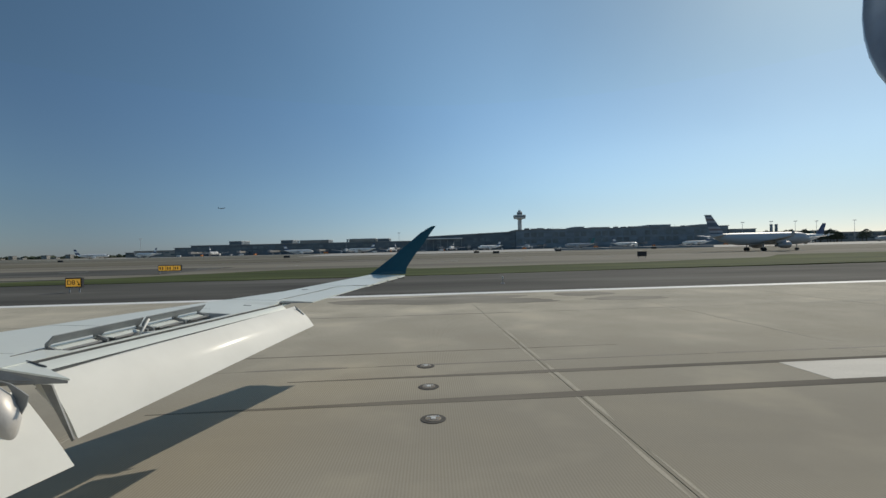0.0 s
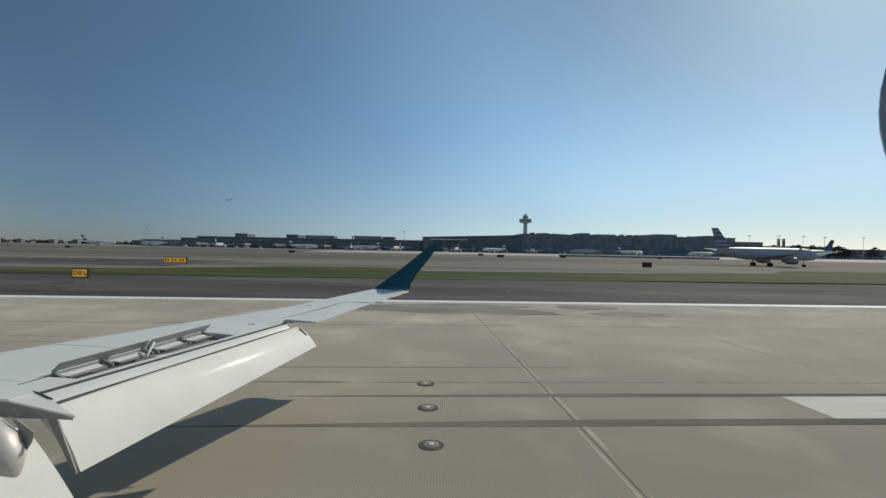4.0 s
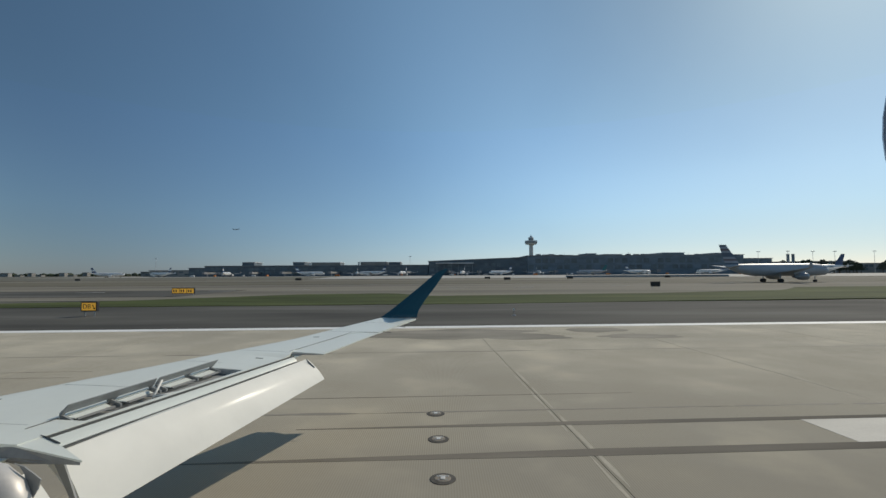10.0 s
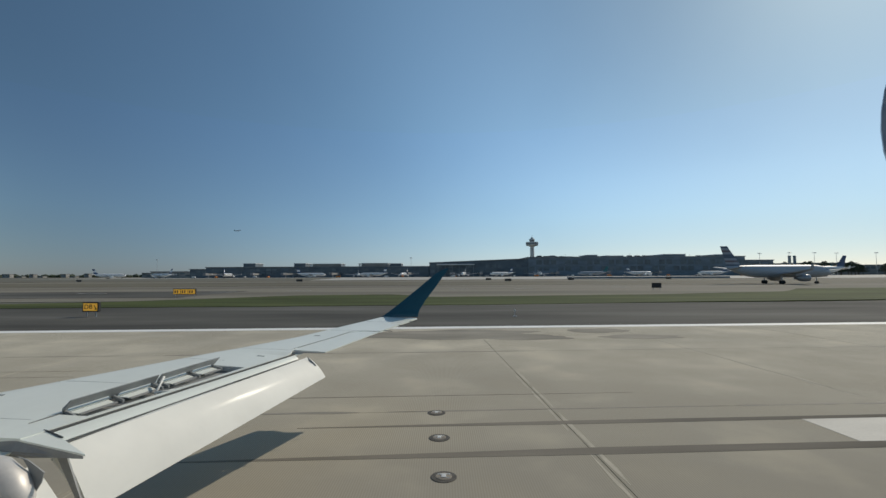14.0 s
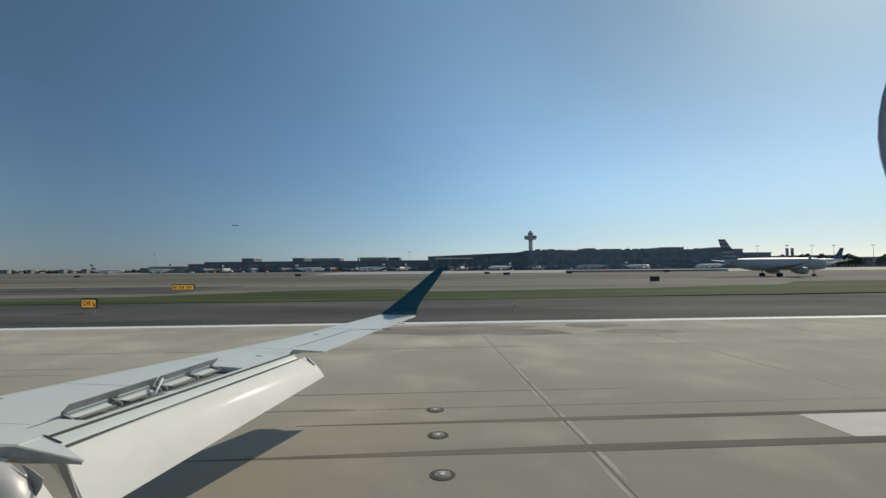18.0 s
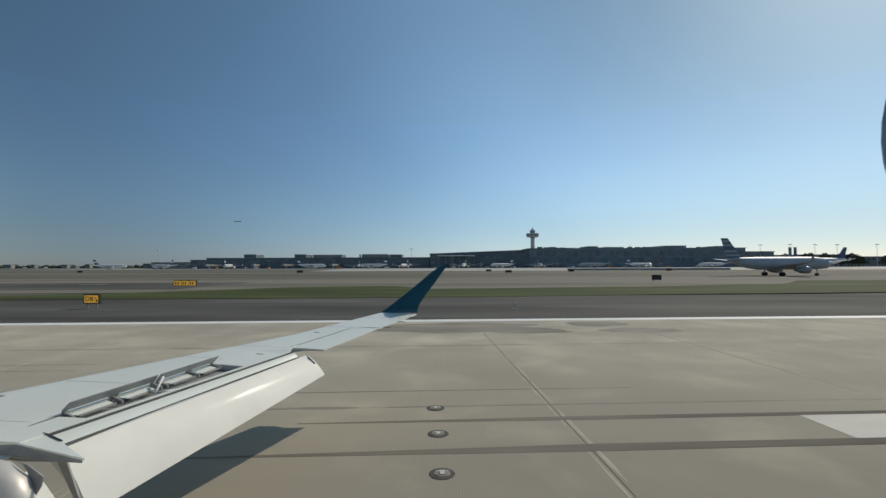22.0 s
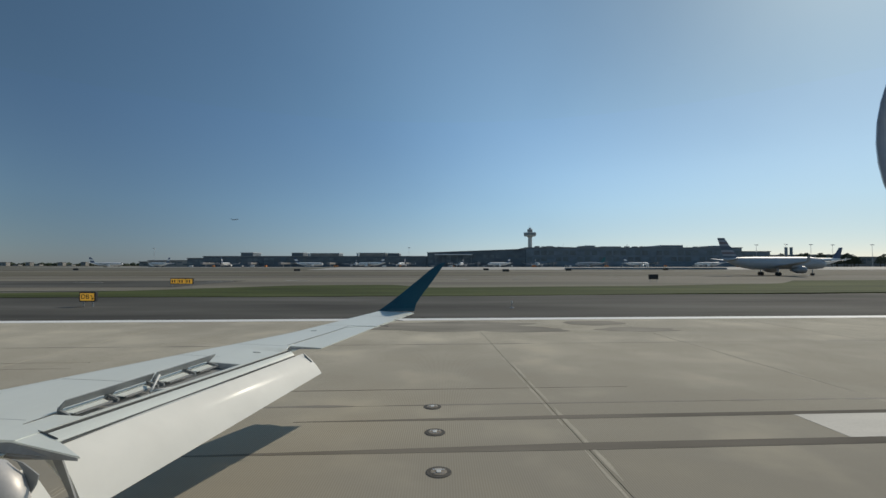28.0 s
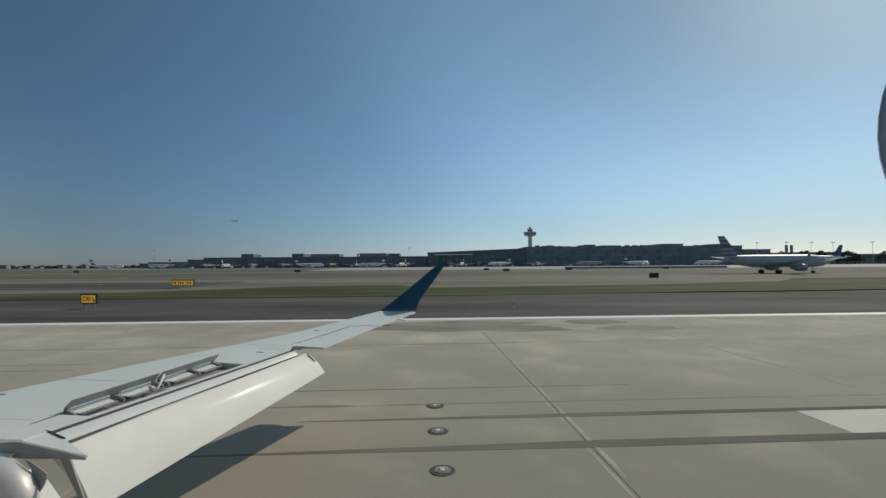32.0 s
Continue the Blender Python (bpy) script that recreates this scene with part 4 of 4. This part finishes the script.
# apron floodlight masts
mast = thing("floodlight_mast", "tall thin floodlight mast on the apron", "light pole", "floodlight masts", at=(515, 745, 0))
part("pole", tube([(0, 0, 0), (0, 0, 36)], [0.36, 0.2], 8), mast_grey, mast)
head = part("lamp_head", solid(-2.6, 2.6, -0.7, 0.7, 35.5, 36.3, 0.2), mast_grey, mast)
for x in (-2.0, -0.7, 0.7, 2.0):
    part("floodlight", solid(x - 0.5, x + 0.6, -1.2, -0.7, 35.2, 36.4, 0.1), lamp_glass, head)
for x, y in ((552, 730), (596, 735), (640, 745), (700, 740), (-60, 870), (800, 760), (-560, 900)):
    copy_thing(mast, pose(x, y, 0))
# twin chimney stacks behind the terminal's end
for x in (605, 614):
    c = thing("chimney", "dark boiler-house chimney behind the apron", "chimney", "twin chimneys", at=(x, 800, 0))
    part("stack", tube([(0, 0, 0), (0, 0, 33)], [2.6, 2.2], 12), facade_dark, c)
    part("rim", tube([(0, 0, 33), (0, 0, 34)], [2.5, 2.5], 12), roof_grey, c)


# ---- trees ----
def tree(seed, height):
    rnd = random.Random(seed)
    ob = thing("tree", "dark green broadleaf tree in the far treeline", "tree", "far trees")
    part("trunk", tube([(0, 0, 0), (0.2, 0, height * 0.3), (0, 0.1, height * 0.6)], [height * 0.035, height * 0.025, height * 0.012], 7), bark, ob)
    for i in range(4):
        a = rnd.random() * 6.28
        part("limb", tube([(0, 0, height * (0.3 + 0.07 * i)), (math.cos(a) * height * 0.22, math.sin(a) * height * 0.22, height * (0.55 + 0.06 * i))], [height * 0.015, height * 0.006], 5), bark, ob)
    bm = bmesh.new()
    for i in range(230):
        a, q = rnd.random() * 6.28, rnd.random() ** 0.5
        zz = rnd.uniform(0.28, 1.0)
        rr = height * 0.42 * math.sin(min(1, (1.05 - zz) / 0.55) * 1.57) * q
        p = Vector((math.cos(a) * rr * 1.2, math.sin(a) * rr, zz * height))
        s = height * rnd.uniform(0.025, 0.06)
        m = Matrix.LocRotScale(p, Euler((rnd.random() * 6, rnd.random() * 6, rnd.random() * 6)), (s, s * 0.8, s * 0.35))
        bmesh.ops.create_icosphere(bm, subdivisions=1, radius=1, matrix=m)
    part("crown", bm, foliage, ob)
    return ob


kinds = [tree(s, h) for s, h in ((1, 19.0), (2, 23.0), (3, 16.0))]
for i, k in enumerate(kinds):
    k.matrix_basis = pose(580 + 16 * i, 790 + 9 * i, 0)
rnd = random.Random(5)
for i in range(70):
    copy_thing(kinds[i % 3], pose(590 + i * 9 + rnd.uniform(-5, 5), 800 + rnd.uniform(-45, 110), 0, 0, 0, rnd.uniform(0, 360)))
for i in range(12):
    copy_thing(kinds[(i + 1) % 3], pose(612 + i * 9 + rnd.uniform(-4, 4), 772 + rnd.uniform(-12, 14), 0, 0, 0, rnd.uniform(0, 360)))
# far woods along the horizon, one uneven band of clumps
bm = bmesh.new()
for i in range(900):
    x = rnd.uniform(-3200, 3200)
    y = 2100 + rnd.uniform(0, 200)
    s = rnd.uniform(6, 15)
    bmesh.ops.create_icosphere(bm, subdivisions=1, radius=1, matrix=Matrix.LocRotScale((x, y, s * 0.4), Euler((0, 0, x)), (s * 1.8, s, s * rnd.uniform(0.5, 1.0))))
tagged(part("far_woods", bm, foliage), "low dark band of far woods along the horizon", "woods", kind="stuff")
# low far city blocks on the left horizon
for i in range(9):
    x = -1930 + i * 62 + rnd.uniform(-20, 20)
    building("far_building", "hazy far building on the horizon", x, x + rnd.uniform(14, 34), 2000, 20, rnd.choice((5, 6, 8, 10, 17)) * rnd.uniform(0.8, 1.1), wall=facade_pale, bays=3, group="far buildings")


# ---- airfield signs and lights ----
def sign(name, label, x, y, panels, face, turn=0.0, w=1.0, h=0.9, word=""):
    ob = thing(name, label, "sign", "airfield signs", at=(x, y, 0), turn=turn)
    n = len(panels)
    part("case", solid(-n * w / 2 - 0.05, n * w / 2 + 0.05, 0.0, 0.25, 0.35, 0.35 + h + 0.1, 0.03), sign_black, ob)
    for i in range(n):
        x0 = -n * w / 2 + i * w
        f = part("face", solid(x0 + 0.04, x0 + w - 0.04, -0.03, 0.0, 0.42, 0.35 + h, 0.01), sign_black if panels[i] == "k" else sign_yellow, ob)
        if word and panels[i] in "kd":
            txt = bpy.data.curves.new("letters", "FONT")
            txt.body, txt.size, txt.extrude, txt.align_x, txt.align_y = word, h * 0.75, 0.006, "CENTER", "CENTER"
            txt.materials.append(sign_yellow if panels[i] == "k" else sign_black)
            lt = new("letters", txt)
            lt.parent = f
            lt.matrix_basis = pose(x0 + w * (0.5 if panels[i] == "k" else 0.38), -0.04, 0.39 + h / 2, 90, 0, 0)
            if panels[i] == "d":
                ax, az = x0 + w * 0.84, 0.35 + h * 0.5
                part("arrow", slab_prism([(ax - 0.11, -0.034, az + 0.16), (ax - 0.07, -0.034, az + 0.18), (ax + 0.06, -0.034, az - 0.06), (ax + 0.11, -0.034, az), (ax + 0.10, -0.034, az - 0.18), (ax - 0.08, -0.034, az - 0.10), (ax + 0.01, -0.034, az - 0.08)], 0.001), sign_black, f)
            continue
        for j in range(2 if panels[i] == "y" else 0):
            part("bar", solid(x0 + 0.2 + 0.35 * j, x0 + 0.38 + 0.35 * j, -0.045, -0.03, 0.55, 0.2 + h), sign_black if panels[i] == "y" else sign_yellow, f)
    for x1 in (-n * w / 2 + 0.2, n * w / 2 - 0.2):
        part("foot", tube([(x1, 0.12, -0.05), (x1, 0.12, 0.4)], [0.05, 0.05], 8), steel_grey, ob)
    return ob


sign("taxiway_sign", "yellow three-panel taxiway sign with black bars on the grass edge", -36.8, 65.5, "yyy", 0, -5, 1.1, 0.72)
sign("taxiway_sign", "orange-yellow direction sign with black letters beside the asphalt", -26.0, 34.0, "d", 0, 0, 1.1, 0.62, "DB")
sign("taxiway_sign", "black distance sign seen from behind at the grass edge", 40, 86, "kk", 0, 4, 0.85, 0.85)
for x, y in ((27, 190), (-64, 205), (-118, 118), (23, 232), (118, 240), (158, 205), (-190, 240), (60, 215), (205, 190)):
    sign("taxiway_sign", "small dark airfield sign far off on the grass", x, y, "kk", 0, 0, 1.3, 0.9)


def edge_light(x, y):
    ob = thing("runway_edge_light", "small white-topped runway edge light on the shoulder", "light", "runway edge lights", at=(x, y, -0.02))
    part("base", tube([(0, 0, 0), (0, 0, 0.05)], [0.16, 0.14], 12), steel_grey, ob)
    part("stem", tube([(0, 0, 0.05), (0, 0, 0.34)], [0.02, 0.02], 8), steel_grey, ob)
    part("lens", tube([(0, 0, 0.34), (0, 0, 0.40), (0, 0, 0.48), (0, 0, 0.52)], [0.045, 0.065, 0.06, 0.02], 12), lamp_glass, ob)


for k in range(-3, 4):
    p = on_ground(6.6 + 60 * k, 32.4)
    edge_light(p.x, p.y)

# low blast fence on the apron, of separate panels on a kerb
fence = thing("blast_fence", "long low dark blast fence standing on the pale apron", "fence", at=(84, 311, 0), turn=1.0)
part("kerb", solid(0, 112, -0.4, 0.4, -0.05, 0.25), apron_concrete, fence)
panel = part("panel", solid(0, 3.6, -0.15, 0.15, 0.25, 1.25), facade_dark, fence)
panel.location.x = 0.1
for k in range(1, 30):
    o = new("panel", panel.data)
    o.parent = fence
    o.location.x = 0.1 + k * 3.72

# service vehicles on the apron
def van(x, y, turn, mat, label):
    ob = thing("service_van", label, "vehicle", "service vehicles", at=(x, y, 0), turn=turn)
    part("body", solid(-3.0, 2.0, -1.1, 1.1, 0.6, 2.7, 0.15), mat, ob)
    part("cab", solid(2.0, 3.4, -1.05, 1.05, 0.6, 2.1, 0.2), mat, ob)
    part("windscreen", solid(3.0, 3.45, -0.9, 0.9, 1.45, 2.0, 0.05), dark_glass, ob)
    for wx in (-1.9, 2.2):
        for wy in (-1.05, 1.05):
            part("wheel", tube([(wx, wy - 0.12, 0.45), (wx, wy + 0.12, 0.45)], [0.45, 0.45], 14), tyre_black, ob)


for i in range(30):
    van(-380 + i * 32 + rnd.uniform(-20, 20), 640 + rnd.uniform(0, 60), rnd.choice((0, 180, 90)), (vehicle_white, orange_paint, steel_grey)[i % 3], ("white", "orange", "grey")[i % 3] + " service van standing on the apron")

# ---- markings ----
sheet("edge_line", [(-700, LINE - 0.46), (700, LINE - 0.46), (700, LINE + 0.48), (-700, LINE + 0.48)], 0.006, white_line, "wide white painted runway edge line", "marking", 0.03)


def curve_line(name, pts, width, mat, label):
    bm = bmesh.new()
    rows = []
    n = len(pts)
    for i, (u, v) in enumerate(pts):
        a, b = Vector(pts[max(i - 1, 0)]), Vector(pts[min(i + 1, n - 1)])
        d = (b - a).normalized()
        o = Vector((-d.y, d.x)) * width / 2
        rows.append([on_ground(u + o.x, v + o.y, 0.009), on_ground(u - o.x, v - o.y, 0.009), on_ground(u - o.x, v - o.y, -0.03), on_ground(u + o.x, v + o.y, -0.03)])
    rings(bm, rows)
    return tagged(part(name, bm, mat), label, "marking", kind="structure")


def lead_off(v_shift):
    pts = []
    for i in range(41):
        t = i / 40
        u = lin(98, 130.6, t)
        v = 11.0 + v_shift + 13 * t + 21 * t ** 5
        pts.append((u, v))
    return pts


curve_line("lead_off_line", lead_off(0.0), 0.10, yellow_line, "thin yellow taxi lead-off line curving across the runway")
curve_line("lead_off_line", lead_off(0.42), 0.10, yellow_line, "thin yellow taxi lead-off line curving across the runway")
for u, v, du, dv in ((112.4, 36.0, 3.2, -3.4), (96.5, 34.5, 2.2, 3.4)):
    w = 0.5
    tagged(sheet("hold_bar", [(u - w, v), (u + w, v), (u + du + w, v + dv), (u + du - w, v + dv)], 0.004, yellow_line, "", "marking", 0.04), "broad yellow painted bar on the dark asphalt", "marking", kind="structure")
# rubber streaks along the runway
for i in range(7):
    u0 = rnd.uniform(-70, -8)
    L = rnd.uniform(6, 30)
    v = rnd.choice((11.6, 12.2, 14.5, 19.2)) + rnd.uniform(-0.5, 0.5)
    w = rnd.uniform(0.02, 0.06)
    tagged(sheet("rubber_streak", [(u0, v - w * 0.2), (u0 + L * 0.3, v - w), (u0 + L, v), (u0 + L * 0.3, v + w), (u0, v + w * 0.2)], 0.004, rubber, "", "marking", 0.02), "thin dark tyre rubber streak on the concrete", "marking", kind="stuff")

# short pale dashes painted on the parallel taxiway
for u, v, a in ((-37, 88, 8), (-24, 92, 6), (8, 96, 4), (22, 97, -3), (-58, 84, 8), (46, 104, -4)):
    c = math.tan(radians(a))
    sheet("taxi_dash", [(u - 2.2, v - 0.25 - 2.2 * c), (u + 2.2, v - 0.25 + 2.2 * c), (u + 2.2, v + 0.25 + 2.2 * c), (u - 2.2, v + 0.25 - 2.2 * c)], 0.004, worn_white, "short worn pale dash painted on the taxiway", "marking", 0.06)
# touchdown marking with a dark border, tyre bands leading to it, in-pavement lights, damp stains
sheet("touchdown_marking", [(7.6, 7.79), (40, 7.79), (40, 9.02), (7.6, 9.02)], 0.004, worn_white, "white touchdown marking worn on the concrete", "marking", 0.02)
for v0, v1, u0 in ((9.02, 9.22, -2.4), (7.50, 7.79, -4.2)):
    sheet("marking_border", [(u0, v0 + 0.05), (3.0, v0 - 0.02), (7.6, v0), (40, v0), (40, v1), (7.6, v1), (3.0, v1), (u0, v0 + 0.07)], 0.004, rubber, "dark painted border band of the touchdown marking", "marking", 0.02)


def pavement_light(u, v):
    p = on_ground(u, v)
    ob = thing("pavement_light", "round steel touchdown light set flush in the concrete", "light", "pavement lights", at=(p.x, p.y, 0))
    part("collar", tube([(0, 0, -0.02), (0, 0, 0.006), (0, 0, 0.010)], [0.19, 0.19, 0.175], 28), ring_dark, ob, "dark sealed collar")
    cover = part("cover", tube([(0, 0, 0.0), (0, 0, 0.014), (0, 0, 0.018)], [0.125, 0.12, 0.105], 28), cast_iron, ob)
    part("prism", solid(-0.035, 0.035, -0.055, 0.03, 0.014, 0.028, 0.006), lamp_glass, ob)
    for k in range(4):
        a = math.tau * (k + 0.5) / 4
        part("bolt", tube([(0.088 * math.cos(a), 0.088 * math.sin(a), 0.012), (0.088 * math.cos(a), 0.088 * math.sin(a), 0.024)], [0.014, 0.012], 8), steel_grey, cover)
    part("lug", solid(-0.09, 0.09, 0.045, 0.075, 0.014, 0.022, 0.003), lamp_glass, cover)


for u in (0.3, 30.8, -30.2):
    for v in (9.9, 8.4, 6.8):
        pavement_light(u, v)


def blot(u, v, a, b, seed):
    rnd2 = random.Random(seed)
    ph = rnd2.random() * 10
    pts = []
    for i in range(40):
        q = i / 40 * math.tau
        k = 1 + 0.45 * noise.noise((math.cos(q) * 1.5 + ph, math.sin(q) * 1.5, ph))
        pts.append((u + a * k * math.cos(q), v + b * k * math.sin(q)))
    return pts


for k, (u, v, a, b) in enumerate(((1.6, 22.9, 4.6, 1.75), (5.0, 21.4, 1.9, 0.8), (9.3, 23.6, 1.4, 0.9), (10.3, 21.2, 2.0, 0.7), (-34, 23.2, 8, 1.2))):
    sheet("damp_stain", blot(u, v, a, b, k), 0.0028 + 0.0006 * k, damp, "dark damp stain on the concrete by the edge line", "stain", 0.02, "stuff")

# pale repair mortar along the cross joints, broken dark stains along the lengthwise ones
SLAB = 7.62


def ragged_strip(bm, along, u0, v0, length, width, z, seed):
    """A thin strip with uneven edges and pinched ends, laid across (along v) or along (along u) the runway."""
    n = max(5, int(length / 0.25))
    loops = []
    for i in range(n + 1):
        q = i / n
        pinch = min(1.0, 5 * q + 0.12, 5 * (1 - q) + 0.12)
        w = width * pinch * (0.75 + 0.7 * noise.noise((q * length * 1.7, seed, 0.3)))
        c = 0.18 * width * noise.noise((q * length * 0.9, seed, 4.1))
        pair = []
        for e in (c - w / 2, c + w / 2):
            pair.append((u0 + e, v0 + q * length) if along == "v" else (u0 + q * length, v0 + e))
        (ua, va), (ub, vb) = pair
        loops.append([on_ground(ua, va, z), on_ground(ub, vb, z), on_ground(ub, vb, -0.004), on_ground(ua, va, -0.004)])
    return rings(bm, loops)


for k in range(-3, 4):
    uj = 2.8 + k * SLAB
    bm = bmesh.new()
    for side in (-1, 1):
        v = 3.6 + rnd.uniform(0, 1)
        while v < 24:
            L = rnd.uniform(1.0, 3.6)
            ragged_strip(bm, "v", uj + side * rnd.uniform(0.05, 0.085), v, min(L, 25.6 - v), rnd.uniform(0.04, 0.12), 0.0022, rnd.random() * 50)
            v += L + rnd.choice((0.1, 0.3, 0.9, 1.8))
    tagged(part("joint_patch", bm, pale_patch), "pale repair mortar along a runway joint", "patch", kind="stuff")
for row, width in ((1, 0.11), (2, 0.14)):
    bm = bmesh.new()
    u = -42.0
    while u < 46:
        L = rnd.uniform(1.5, 8.0)
        ragged_strip(bm, "u", u, LINE - 0.45 - row * SLAB + rnd.uniform(-0.02, 0.04), L, width * rnd.uniform(0.6, 1.3), 0.0026, rnd.random() * 50)
        u += L + rnd.choice((0.2, 0.6, 1.5, 4.0))
    tagged(part("joint_stain", bm, joint_stain), "broken dark stain along a lengthwise runway joint", "stain", kind="stuff")

# runway exit ahead: dark asphalt with curved double lines, broad bars and signs
EX = -210.0
sheet("exit_taxiway", [(EX - 70, LINE + 0.5), (EX + 85, LINE + 0.5), (EX + 30, 104), (EX - 50, 104)], 0.03, asphalt, "dark asphalt exit taxiway leaving the runway", "taxiway", 0.3)


def exit_line(r, name="exit_line"):
    pts = [(EX + 60 - r * math.sin(a), LINE + 4 + r * (1 - math.cos(a))) for a in [radians(q * 3) for q in range(28)]]
    ob = curve_line(name, pts, 0.16, yellow_line, "thin yellow double line curving along the runway exit")
    ob.location.z = 0.05


exit_line(48.0)
exit_line(48.5)
for k in range(6):
    a = radians(12 + 12 * k)
    cu, cv = EX + 60 - 48 * math.sin(a), LINE + 4 + 48 * (1 - math.cos(a))
    du, dv = math.sin(a) * 7, math.cos(a) * 7
    ob = sheet("exit_bar", [(cu - 0.4, cv), (cu + 0.4, cv + 0.2), (cu + du + 0.4, cv + dv + 0.2), (cu + du - 0.4, cv + dv)], 0.05, yellow_line, "broad yellow painted bar beside the exit line", "marking", 0.06)
p = on_ground(EX - 30, 62)
sign("taxiway_sign", "yellow and black taxiway exit sign on dark asphalt", p.x, p.y, "yyk", 0, 0, 1.1, 0.9, "DB")
p = on_ground(EX + 60, 70)
sign("distance_sign", "black box sign on the dark asphalt by the exit", p.x, p.y, "k", 0, 0, 1.6, 1.2)
curve_line("taxi_centre_line", [(150 + 2.2 * i, -14 + 0.0009 * i ** 3.2 * 1.2) for i in range(24)], 0.5, yellow_line, "broad yellow taxi line crossing the runway")

# ---- runway of separate concrete slabs with recessed joints ----
runway = sheet("runway", [(-700, -34.4), (700, -34.4), (700, LINE - 0.43), (-700, LINE - 0.43)], -0.045, sealant, "concrete runway of square slabs with dark sealed joints", "runway", 0.3)
g = 0.004
bm = bmesh.new()
rings(bm, [[(g, g, -0.04), (SLAB - g, g, -0.04), (SLAB - g, SLAB - g, -0.04), (g, SLAB - g, -0.04)],
           [(g, g, -0.012), (SLAB - g, g, -0.012), (SLAB - g, SLAB - g, -0.012), (g, SLAB - g, -0.012)],
           [(g + 0.004, g + 0.004, 0), (SLAB - g - 0.004, g + 0.004, 0), (SLAB - g - 0.004, SLAB - g - 0.004, 0), (g + 0.004, SLAB - g - 0.004, 0)]])
first = part("slab", bm, concrete, runway)
first.matrix_basis = RUN @ pose(2.8 - 18 * SLAB, LINE - 0.45 - 8 * SLAB, 0)
for i in range(-18, 18):
    for j in range(8):
        if (i, j) == (-18, 0):
            continue
        o = new("slab", first.data)
        o.parent = runway
        o.matrix_basis = RUN @ pose(2.8 + i * SLAB, LINE - 0.45 - (8 - j) * SLAB, 0)
bm = bmesh.new()
for s in (-1, 1):
    u0, u1 = (2.8 + 18 * SLAB + g, 698) if s > 0 else (-698, 2.8 - 18 * SLAB - g)
    rings(bm, [[on_ground(u0, -34, z), on_ground(u1, -34, z), on_ground(u1, LINE - 0.47, z), on_ground(u0, LINE - 0.47, z)] for z in (-0.04, 0.0)])
tagged(part("far_slabs", bm, concrete, runway), kind="stuff")
